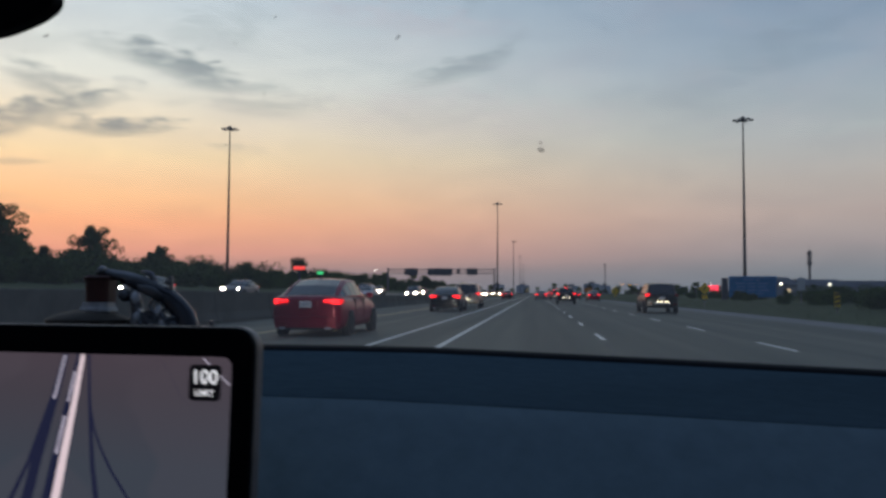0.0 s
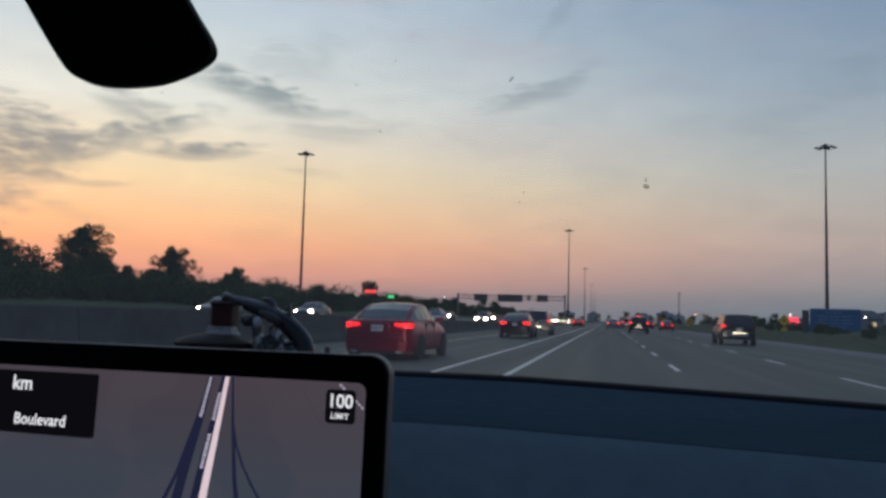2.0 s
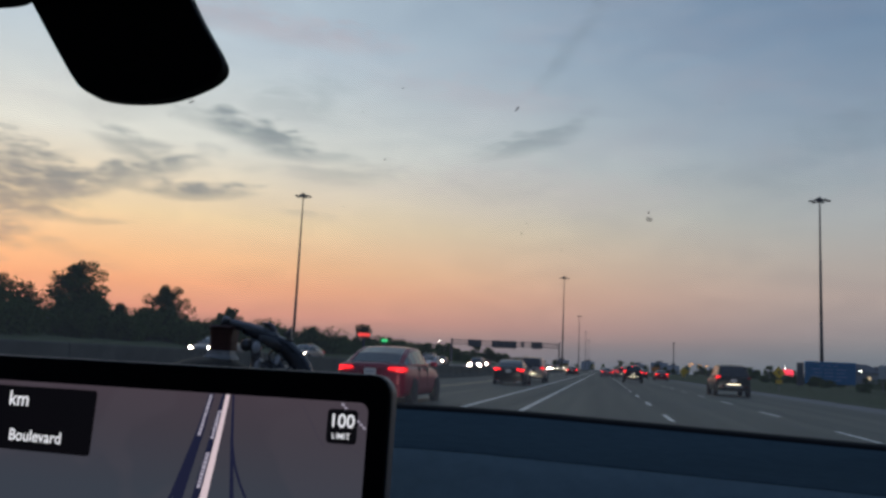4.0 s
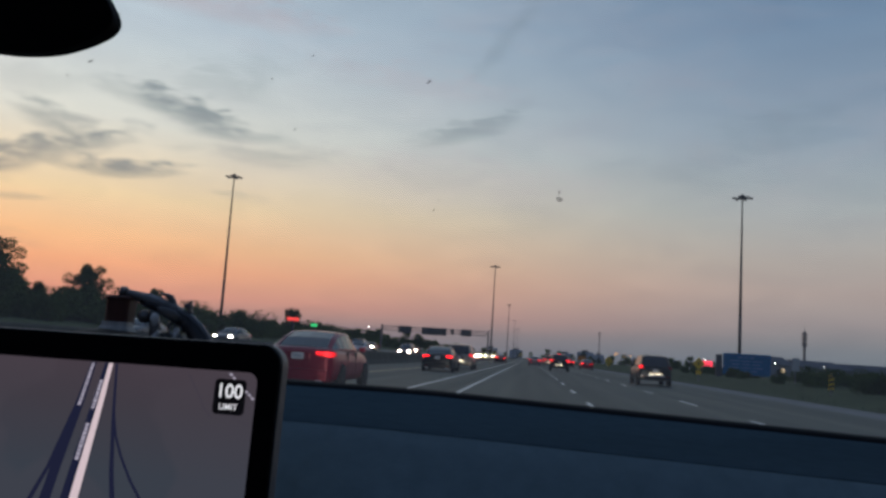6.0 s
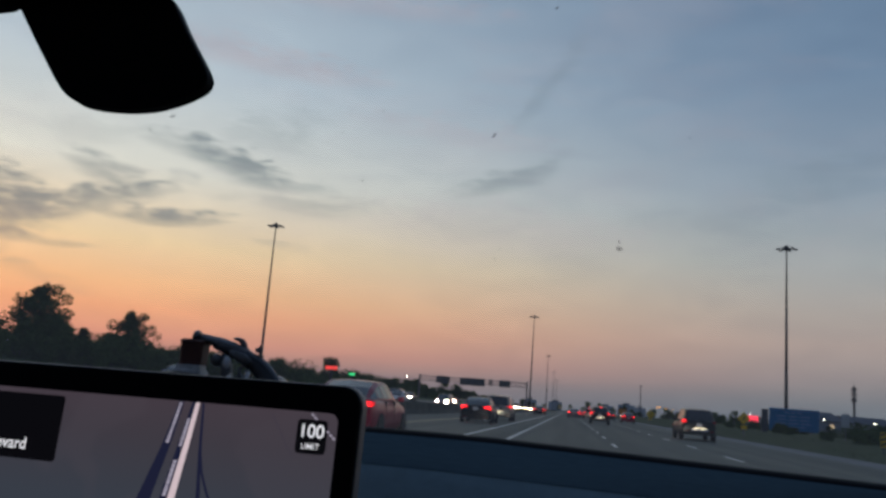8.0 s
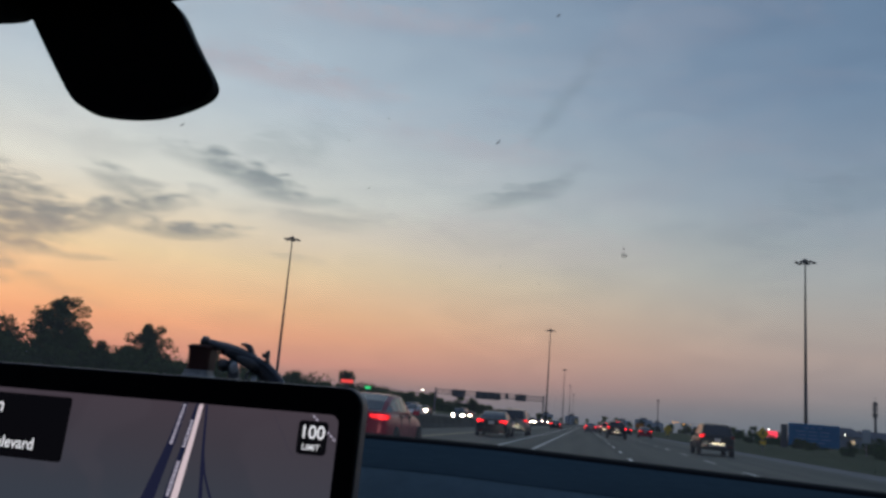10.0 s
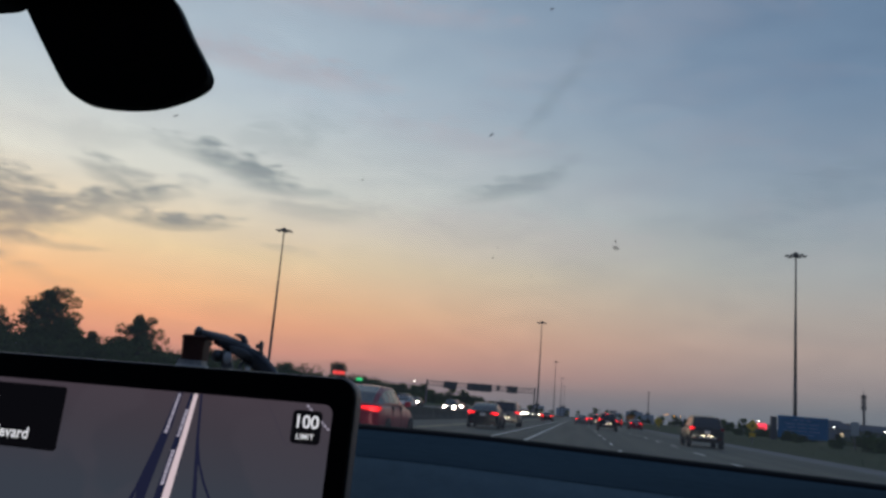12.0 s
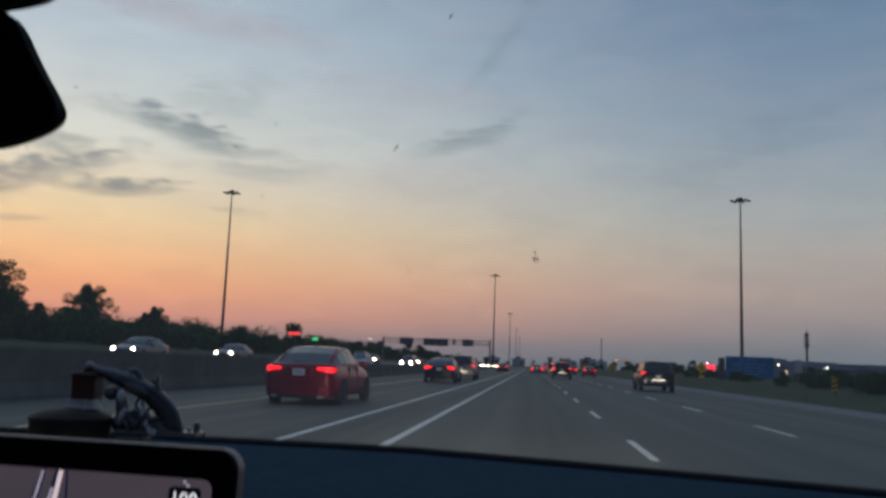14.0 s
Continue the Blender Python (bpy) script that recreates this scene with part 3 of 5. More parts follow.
part("boot_lid", loft([[(-1.2, -1.72, 0.98), (0.5, -1.72, 0.98), (0.5, -1.72, 0.6), (-1.2, -1.72, 0.6)], [(-1.12, -2.1, 0.96), (0.42, -2.1, 0.96), (0.42, -2.1, 0.6), (-1.12, -2.1, 0.6)], [(-1.05, -2.2, 0.86), (0.35, -2.2, 0.86), (0.35, -2.2, 0.6), (-1.05, -2.2, 0.6)]]), OWN_PAINT, own)
for sx in (-1.0, 0.30):
    part("headlight", box(sx - 0.16, 2.44, 0.56, sx + 0.16, 2.60, 0.68, 0.04), glow("own_headlight", (1.0, 0.95, 0.86), 6.0), own, "lit headlight")
    lamp = bpy.data.lights.new("headlight_beam", "SPOT")
    lamp.energy, lamp.color, lamp.spot_size, lamp.spot_blend, lamp.shadow_soft_size = 2600.0, (1.0, 0.93, 0.80), radians(38), 0.9, 0.06
    beam = new("headlight_beam", lamp)
    beam.matrix_world = look((sx, 2.72, 0.62), (sx + 0.4, 40.0, 0.25))
for x in (-1.13, 0.43):
    for y in (1.45, -1.45):
        part("wheel", cyl((x - 0.11, y, 0.335), (x + 0.11, y, 0.335), 0.335, 0.335, 28), RUBBER, own)

# centre screen: local x to the right, z up from the top right corner of its frame, facing the cabin
SCR_W, SCR_H = 0.372, 0.232
screen = part("touchscreen", plate(rounded(-SCR_W, -SCR_H, -0.0040, 0, 0.0125, 8), 0.0, 0.011, 0.0012), BEZEL, own, "centre touchscreen with a glossy black frame showing a road map")
screen.location, screen.rotation_euler = (-0.1375, 0.499, EYE - 0.0085), (radians(-3.0), 0, radians(-6.0))
edge_outline = rounded(-SCR_W - 0.0006, -SCR_H - 0.0006, -0.0034, 0.0006, 0.0131, 8)
part("rim", plate(edge_outline, 0.0035, 0.0125, 0.0015), BEZEL_EDGE, screen, "thin metal rim")
part("mount", box(-SCR_W / 2 - 0.05, 0.0125, -SCR_H + 0.03, -SCR_W / 2 + 0.05, 0.11, -0.1, 0.008), BEZEL, screen)
part("display", plate(rounded(-SCR_W + 0.0175, -SCR_H + 0.0175, -0.0175, -0.0175, 0.006, 6), -0.0006, 0.001), display_material(), screen, "lit grey and mauve road map")
ROAD_NAVY = glow("map_road_navy", lin(28, 31, 53)[:3], 1.0)
ROAD_PALE = glow("map_route_pale", lin(205, 186, 192)[:3], 1.0)
ICON_BLACK = glow("icon_black", lin(10, 10, 14)[:3], 1.0)
ICON_WHITE = glow("icon_white", lin(226, 226, 232)[:3], 1.0)
MAP_CREASE = glow("map_boundary_grey", lin(58, 54, 66)[:3], 1.0)
BAR_PALE = glow("map_label_pale", lin(158, 152, 168)[:3], 1.0)


def map_line(points, y, mat, name="map_road", label="", shift=-12.0):
    """A drawn road on the map: (x, z, half width) from the display's top right corner, in millimetres."""
    b = bmesh.new()
    prev = None
    for x, z, w in points:
        x += shift
        a = (b.verts.new(((x - w) / 1000 - 0.0175, y, -z / 1000 - 0.0175)), b.verts.new(((x + w) / 1000 - 0.0175, y, -z / 1000 - 0.0175)))
        if prev:
            b.faces.new((prev[0], prev[1], a[1], a[0]))
        prev = a
    return part(name, b, mat, screen, label)


# far carriageway, near carriageway, slip roads and the route, from the top of the map downwards
FAR_WAY = [(-98.6, 0.3, 1.8), (-104, 25, 2.5), (-115, 66, 3.6), (-127, 120, 4.2), (-145, 196, 5)]
NEAR_WAY = [(-89.3, 0.3, 1.5), (-94.0, 25, 2.2), (-102.0, 66, 3.1), (-112, 120, 3.9), (-127, 196, 5)]
map_line(FAR_WAY, -0.0010, ROAD_NAVY)
map_line(NEAR_WAY, -0.0010, ROAD_NAVY)
map_line([(-99.6, 0.3, 0.9), (-106, 25, 1.2), (-120, 66, 1.5), (-146, 120, 2.0), (-180, 196, 3)], -0.0011, ROAD_NAVY)
map_line([(-82.6, 0.3, 0.8), (-80.2, 30, 1.1), (-76, 66, 1.6), (-67.5, 110, 2.1), (-50, 196, 3)], -0.0011, ROAD_NAVY)
map_line([(-86.5, 0.3, 1.5), (-90, 25, 1.9), (-96.5, 66, 2.7), (-105, 120, 3.4), (-118, 196, 4.5)], -0.0013, ROAD_PALE, "route_line", "pale route line")
map_line([(-81.0, 20, 0.6), (-79.4, 32, 0.8), (-76.5, 44, 0.9), (-71, 56, 1.0), (-63, 69, 1.1), (-53, 82, 1.2), (-41, 96, 1.3), (-26, 111, 1.4), (-4, 130, 1.6)], -0.0012, ROAD_NAVY)
map_line([(-45, 3, 0.25), (-38, 13, 0.28), (-32, 23, 0.3), (-27, 28, 0.3), (-14, 27, 0.3), (-2, 31, 0.3)], -0.0010, MAP_CREASE, shift=0.0)


def name_bars(way, z0, z1, half, start=1.5, gap=0.45):
    """Bars in place of a road's name, one a letter, along the middle of a drawn road."""
    z, k = z0, 0
    while z < z1:
        ln = start + (0.0, 0.9, 0.3, 1.4, -0.5, 0.6, 0.1)[k % 7]
        at = []
        for q in (z, z + ln):
            for p0, p1 in zip(way, way[1:]):
                if p0[1] <= q <= p1[1]:
                    at.append((p0[0] + (p1[0] - p0[0]) * (q - p0[1]) / (p1[1] - p0[1]), q, half * (1.0, 0.82, 1.05, 0.9, 1.1)[k % 5]))
        map_line(at, -0.0015, BAR_PALE, "road_name_bar")
        z, k = z + ln + gap, k + 1


name_bars(FAR_WAY, 1.2, 27, 1.05)
name_bars(NEAR_WAY, 11, 29, 1.15)
name_bars(NEAR_WAY, 38, 60, 1.35, 1.7)
for i in range(8):
    map_line([(-17.0 + i * 2.2, 1.2 + i * 1.9, 0.9), (-16.1 + i * 2.2, 2.6 + i * 1.9, 0.9)], -0.0015, BAR_PALE, "road_name_bar", shift=0.0)
icon = part("speed_limit_icon", plate(rounded(-0.0438, -0.0433, -0.0236, -0.0222, 0.0028, 5), -0.0016, -0.0007), ICON_BLACK, screen, "black speed limit icon reading 100 LIMIT")
words("100", 0.0150, ICON_WHITE, icon, (-0.0337, -0.0018, -0.0332), "speed_limit_number", 0.012)
words("LIMIT", 0.0120, ICON_WHITE, icon, (-0.0337, -0.0018, -0.0404), "speed_limit_caption", 0.008)
direction = part("direction_box", plate(rounded(-0.345, -0.0650, -0.2180, -0.0210, 0.0025, 5), -0.0016, -0.0007), ICON_BLACK, screen, "black direction box with white lettering")
words("Boulevard", 0.0440, ICON_WHITE, direction, (-0.2645, -0.0018, -0.0585), "street_lettering", 0.012)
words("km", 0.0165, ICON_WHITE, direction, (-0.2825, -0.0018, -0.0345), "distance_lettering", 0.012)

# rear-view mirror and the camera housing above it
part("rear_view_mirror", plate(softened([(-0.424, 0.252), (-0.404, 0.222), (-0.379, 0.186), (-0.369, 0.1748), (-0.354, 0.1682), (-0.328, 0.1660), (-0.304, 0.1675), (-0.284, 0.1738), (-0.270, 0.181), (-0.2655, 0.187), (-0.2665, 0.195), (-0.285, 0.222), (-0.300, 0.249), (-0.312, 0.257), (-0.36, 0.275), (-0.41, 0.272)]), 0.0, 0.012, 0.003), MIRROR_BACK, own, "black rear-view mirror housing", smooth=False, loc=(-0.001, 0.488, EYE + 0.001))
part("mirror_stem", cyl((-0.400, 0.505, EYE + 0.235), (-0.400, 0.56, EYE + 0.275), 0.011, 0.014, 12), MIRROR_BACK, own)
part("sensor_housing", plate(softened([(-0.50, 0.2435), (-0.48, 0.2425), (-0.436, 0.2425), (-0.424, 0.246), (-0.418, 0.2575), (-0.33, 0.2575), (-0.292, 0.263), (-0.281, 0.268), (-0.279, 0.276), (-0.290, 0.330), (-0.298, 0.375), (-0.50, 0.375)]), 0.0, 0.05, 0.003), MIRROR_BACK, own, "black camera housing at the top of the windscreen", loc=(0, 0.450, EYE))

# insect marks on the windscreen
BUG = see_through("dried_insect_mark", (0.3, 0.28, 0.26), 0.3)


def glass_point(a, e):
    """Where the line of sight at azimuth a and elevation e meets the windscreen."""
    d = Vector((math.sin(radians(a)) * math.cos(radians(e)), math.cos(radians(a)) * math.cos(radians(e)), math.sin(radians(e))))
    lo, hi = 0.3, 1.4
    for _ in range(40):
        s = (lo + hi) / 2
        p = d * s
        k = (p.z + 0.075) / 0.46
        if p.y < 1.12 - 0.64 * k - (0.1 + 0.1 * k) * (p.x + 0.33) ** 2:
            lo = s
        else:
            hi = s
    return d * (lo - 0.003) + Vector((0, 0, EYE))


marks = thing("insect_marks", "small dried insect marks on the windscreen", "insect marks", kind="stuff")
b = bmesh.new()
for a, e, w, h in [(1.93, 10.35, 0.0028, 0.0048), (1.9, 10.8, 0.0009, 0.004), (-15.72, 18.7, 0.0008, 0.0025), (-30, 16.3, 0.0012, 0.004), (-31.3, 15.2, 0.0012, 0.001), (-18.4, 16.9, 0.0008, 0.0014), (-6.7, 9.2, 0.0007, 0.003), (-3.9, 8.1, 0.0006, 0.0012),
                   (-7.5, 17.7, 0.001, 0.0075), (-28.6, 19.4, 0.0018, 0.0018), (-3.65, 26.4, 0.001, 0.0075), (-16.6, 13.8, 0.0007, 0.003), (-6.4, 9.9, 0.0006, 0.0022), (-19.2, 10.4, 0.0006, 0.0012), (-25, 4.5, 0.0006, 0.0012), (6.4, 17.9, 0.0006, 0.001)]:
    p = glass_point(a, e)
    n0 = len(b.verts)
    bmesh.ops.create_icosphere(b, subdivisions=2, radius=1.0, matrix=Matrix.Translation(p) @ Euler((radians(-54), radians(random.uniform(-18, 18)), 0)).to_matrix().to_4x4() @ Matrix.Diagonal((w, 0.0006, h, 1)))
    b.verts.ensure_lookup_table()
    for v in b.verts[n0:]:
        v.co += (v.co - p) * noise.noise(v.co * 900) * 0.6
part("insect_mark", b, BUG, marks)

# small ornamental flintlock pistol on a domed stand, on the dashboard
GUN_METAL = material("dark_gunmetal", (0.20, 0.205, 0.21), 0.34, 0.85, grain=0.4, scale=90, stain=0.3, stain_scale=30)
GUN_WOOD = material("dark_lacquered_grip", (0.03, 0.033, 0.04), 0.22, grain=0.3, scale=60, coat=0.5)
BLOCK = material("dark_red_wood", (0.075, 0.022, 0.014), 0.5, grain=0.5, scale=80)
DOME = material("aged_brass_dome", (0.060, 0.047, 0.032), 0.75, 0.0, grain=0.5, scale=60, stain=0.5, stain_scale=25)
PALE = material("pale_inlay_and_glints", (0.86, 0.88, 0.86), 0.25, grain=0.6, scale=120)
NECK = material("tarnished_pale_casting", (0.46, 0.46, 0.44), 0.4, grain=0.6, scale=120, stain=0.5, stain_scale=60)
ORG = Vector((-0.341, 0.735, EYE - 0.020))
gun = thing("pistol_ornament", "miniature dark metal flintlock pistol ornament on a domed stand", "ornament", at=ORG)


def gp(cx, cz, y=0.0):
    return Vector(((cx - 662) * 0.0003, y, (262 - cz) * 0.0003))


def tube(points, seg=12, bm=None):
    """A rounded bar along (place, half depth, half height) stations."""
    rings = []
    for i, (p, ry, rz) in enumerate(points):
        a, c = points[max(0, i - 1)][0], points[min(len(points) - 1, i + 1)][0]
        d = (c - a).normalized()
        up = Vector((-d.z, 0, d.x))
        rings.append([p + up * (rz * math.sin(2 * math.pi * j / seg)) + Vector((0, ry * math.cos(2 * math.pi * j / seg), 0)) for j in range(seg)])
    return loft(rings, bm=bm)


dash_z = dash_rows(-0.37) - 0.010 - ORG.z
dome_x = gp(550, 0).x
b = lathe([(0.0, dash_z), (0.0345, dash_z), (0.0350, dash_z + 0.004), (0.0337, dash_z + 0.008), (0.0334, 0.003), (0.0344, 0.0045), (0.0344, 0.0070), (0.0330, 0.0085), (0.0305, 0.0100), (0.0265, 0.0118), (0.0215, 0.0134), (0.0160, 0.0147), (0.0090, 0.0156), (0.0, 0.0158)], 40)
bmesh.ops.translate(b, verts=b.verts, vec=(dome_x, -0.008, 0))
part("dome_stand", b, DOME, gun, "aged drum-shaped metal stand with a low domed lid", smooth=True)
part("lid_rim", lathe([(0.0336, 0.0058), (0.0351, 0.0060), (0.0353, 0.0072), (0.0338, 0.0078)], 40), DOME, gun, smooth=True, loc=(dome_x, -0.008, 0))
b = loft([[(x * w, y * w, z) for x, y in ((-1, -0.7), (-0.4, -0.95), (0.5, -0.9), (1, -0.6), (1.05, 0.5), (0.3, 0.9), (-0.8, 0.7))] for w, z in ((0.0140, 0.0145), (0.0132, 0.0168), (0.0118, 0.0185), (0.0110, 0.0225))])
part("neck", b, NECK, gun, "tarnished pale cast neck", loc=(gp(577, 0).x, -0.004, 0))
b = loft([[(gp(575, 0).x + sx * w, sy * w * 0.85, gp(0, cz).z) for sx, sy in ((-1, -0.8), (-0.8, -1), (0.8, -1), (1, -0.8), (1, 0.8), (0.8, 1), (-0.8, 1), (-1, 0.8))] for w, cz in ((0.0095, 192), (0.0105, 188), (0.0108, 150), (0.0112, 120), (0.0122, 117), (0.0122, 112), (0.0105, 109))])
part("block", b, BLOCK, gun, "dark red wooden block under the muzzle")
part("block_cap", loft([[(gp(572, 0).x + sx * w, sy * w * 0.7, gp(0, cz).z) for sx, sy in ((-1, -1), (1, -1), (1, 1), (-1, 1))] for w, cz in ((0.0098, 110), (0.0090, 106))]), BLOCK, gun)
part("barrel", tube([(gp(577, 97), 0.0034, 0.0037), (gp(598, 101), 0.0036, 0.0039), (gp(620, 106), 0.0040, 0.0043), (gp(663, 115), 0.0048, 0.0050), (gp(715, 130), 0.0052, 0.0056), (gp(750, 142), 0.005, 0.0056)], 10), GUN_METAL, gun, smooth=True)
part("barrel_rib", tube([(gp(592, 89), 0.0012, 0.0009), (gp(663, 99), 0.0013, 0.0010), (gp(715, 113), 0.0014, 0.0010)], 8), GUN_METAL, gun)
b = lathe([(0.0030, -0.0022), (0.0056, -0.0022), (0.0060, 0.0), (0.0056, 0.0022), (0.0030, 0.0022)], 20)
bmesh.ops.transform(b, verts=b.verts, matrix=Matrix.Translation(gp(577, 97)) @ Matrix.Rotation(radians(100), 4, "Y"))
part("muzzle_ring", b, GUN_METAL, gun, smooth=True)
part("grip", tube([(gp(640, 116), 0.004, 0.0045), (gp(675, 127), 0.0052, 0.0058), (gp(717, 141), 0.006, 0.0066), (gp(754, 156), 0.0066, 0.0078), (gp(787, 173), 0.007, 0.0086), (gp(816, 200), 0.0076, 0.0092), (gp(834, 226), 0.008, 0.0106), (gp(843, 252), 0.0085, 0.0112), (gp(848, 276), 0.008, 0.0112), (gp(850, 288), 0.006, 0.009)], 16), GUN_WOOD, gun, "dark curved grip", smooth=True)
part("lock_plate", tube([(gp(700, 140, -0.0064), 0.0008, 0.002), (gp(722, 146, -0.0068), 0.0010, 0.0040), (gp(752, 158, -0.0074), 0.0010, 0.0050), (gp(776, 170, -0.0076), 0.0008, 0.0026)], 10), GUN_METAL, gun, smooth=True)
part("hammer", tube([(gp(701, 96), 0.0014, 0.0011), (gp(716, 97), 0.002, 0.0020), (gp(730, 104), 0.0022, 0.0030), (gp(737, 116), 0.0022, 0.0034), (gp(739, 136), 0.0022, 0.0040)]), GUN_METAL, gun, smooth=True)
b = box(gp(789, 0).x, -0.002, gp(0, 165).z, gp(799, 0).x, 0.002, gp(0, 110).z, 0.0008)
box(gp(777, 0).x, -0.0024, gp(0, 134).z, gp(800, 0).x, 0.0024, gp(0, 119).z, 0.0010, bm=b)
box(gp(783, 0).x, -0.0020, gp(0, 148).z, gp(803, 0).x, 0.0020, gp(0, 141).z, 0.0008, bm=b)
part("rear_sight", b, GUN_METAL, gun)
b = tube([(gp(755 + 24 * math.cos(a), 195 + 20 * math.sin(a)), 0.0014, 0.0014) for a in [0.3 + (2 * math.pi - 0.02) * i / 24 for i in range(25)]], 8)
part("trigger_guard", b, GUN_METAL, gun)
part("trigger", tube([(gp(752, 180), 0.001, 0.001), (gp(750, 192), 0.001, 0.001), (gp(756, 203), 0.001, 0.001)], 8), GUN_METAL, gun)
b = bmesh.new()
bmesh.ops.create_uvsphere(b, u_segments=18, v_segments=12, radius=0.0062, matrix=Matrix.Translation(gp(653, 166)) @ Matrix.Diagonal((1, 1.2, 1, 1)))
part("flint_knob", b, GUN_METAL, gun, smooth=True)
part("frame_post", tube([(gp(680, 130), 0.003, 0.004), (gp(682, 165), 0.0035, 0.005), (gp(690, 205), 0.004, 0.006), (gp(700, 262), 0.004, 0.007), (gp(700, 360), 0.005, 0.009)]), GUN_METAL, gun, smooth=True)
b = bmesh.new()
bmesh.ops.create_uvsphere(b, u_segments=16, v_segments=10, radius=0.0058, matrix=Matrix.Translation(gp(697, 172, -0.008)) @ Matrix.Diagonal((0.75, 0.5, 1.0, 1)))
part("inlay", b, PALE, gun, "pale shell-like inlay", smooth=True)
for cx, cz, r in ((712, 222, 0.0045), (732, 218, 0.0045), (754, 214, 0.0042), (774, 206, 0.0034), (700, 250, 0.004), (724, 252, 0.0045), (748, 250, 0.004), (796, 240, 0.005), (812, 236, 0.0034), (800, 262, 0.0048)):
    b = bmesh.new()
    bmesh.ops.create_icosphere(b, subdivisions=2, radius=r, matrix=Matrix.Translation(gp(cx, cz, -0.0115)) @ Euler((0, cx * 0.7, 0)).to_matrix().to_4x4() @ Matrix.Diagonal((1.7, 0.5, 0.6, 1)))
    for v in b.verts:
        v.co += Vector((noise.noise(v.co * 220), noise.noise(v.co * 220 + Vector((5, 0, 0))), noise.noise(v.co * 220 + Vector((0, 7, 0))))) * 0.0035
    # three scrolls are coloured pale in place of glints on the dark metal
    if cx in (712, 774, 800):
        part("scroll", b, PALE, gun, "cast scroll, pale for a glint", smooth=True)
    else:
        part("scroll", b, GUN_METAL, gun, "dark cast scroll", smooth=True)
part("cast_base", tube([(gp(672, 262), 0.006, 0.006), (gp(690, 250), 0.009, 0.011), (gp(730, 248), 0.010, 0.0105), (gp(770, 252), 0.010, 0.0095), (gp(812, 262), 0.010, 0.009), (gp(850, 270), 0.009, 0.0055)], 14), GUN_METAL, gun, smooth=True)
b = box(gp(690, 0).x, -0.012, gp(0, 284).z, gp(936, 0).x, 0.012, gp(0, 266).z, 0.0015)
box(gp(690, 0).x, -0.012, dash_z, gp(770, 0).x, 0.012, gp(0, 284).z, 0.002, bm=b)
part("base_plate", b, GUN_METAL, gun)
part("stud", cyl(gp(922, 268), gp(922, 240), 0.0030, 0.0024, 10), GUN_METAL, gun)
part("stud", cyl(gp(900, 268), gp(900, 254), 0.0022, 0.0022, 10), PALE, gun)

# ------------------------------------------------------------------ cars
# body: (y, half width, bottom, top); cabin: (y, belt height, roof height, half width at belt, half width at roof), from the rear forwards
SEDAN = dict(body=[(0.0, 0.70, 0.34, 0.80), (0.03, 0.79, 0.25, 0.90), (0.10, 0.855, 0.21, 0.975), (0.22, 0.89, 0.19, 1.01), (0.6, 0.92, 0.18, 1.02), (1.2, 0.925, 0.2, 1.0), (2.4, 0.925, 0.2, 0.98), (3.4, 0.92, 0.2, 0.97), (4.1, 0.9, 0.22, 0.86), (4.6, 0.82, 0.26, 0.74), (4.82, 0.66, 0.34, 0.6)],
             cabin=[(0.42, 0.99, 1.01, 0.80, 0.70), (0.90, 0.985, 1.25, 0.83, 0.66), (1.45, 0.98, 1.41, 0.85, 0.62), (2.0, 0.97, 1.445, 0.86, 0.62), (2.55, 0.97, 1.42, 0.86, 0.61), (3.05, 0.96, 1.22, 0.83, 0.62), (3.5, 0.95, 0.97, 0.78, 0.66)], kinds=["rear", "rear", "side", "side", "front", "front"],
             wheels=(0.98, 3.85), r=0.33, lamp=(0.46, 0.845, 0.80, 0.935, 0.30), plate_z=0.80, bumper=(0.20, 0.50))
SUV = dict(body=[(0.0, 0.78, 0.50, 0.98), (0.04, 0.86, 0.40, 1.06), (0.15, 0.905, 0.34, 1.09), (0.7, 0.925, 0.3, 1.08), (2.0, 0.925, 0.28, 1.05), (3.2, 0.925, 0.28, 1.05), (3.9, 0.91, 0.3, 0.99), (4.4, 0.84, 0.33, 0.86), (4.6, 0.7, 0.4, 0.7)],
           cabin=[(0.08, 1.06, 1.08, 0.82, 0.76), (0.24, 1.06, 1.40, 0.85, 0.70), (0.45, 1.06, 1.64, 0.87, 0.66), (1.3, 1.05, 1.715, 0.87, 0.66), (2.5, 1.04, 1.68, 0.87, 0.66), (2.95, 1.03, 1.40, 0.85, 0.67), (3.35, 1.02, 1.04, 0.8, 0.7)], kinds=["rear", "rear", "side", "side", "front", "front"],
           wheels=(0.85, 3.55), r=0.36, lamp=(0.70, 0.89, 0.95, 1.10, 0.24), plate_z=0.86, bumper=(0.40, 0.66))
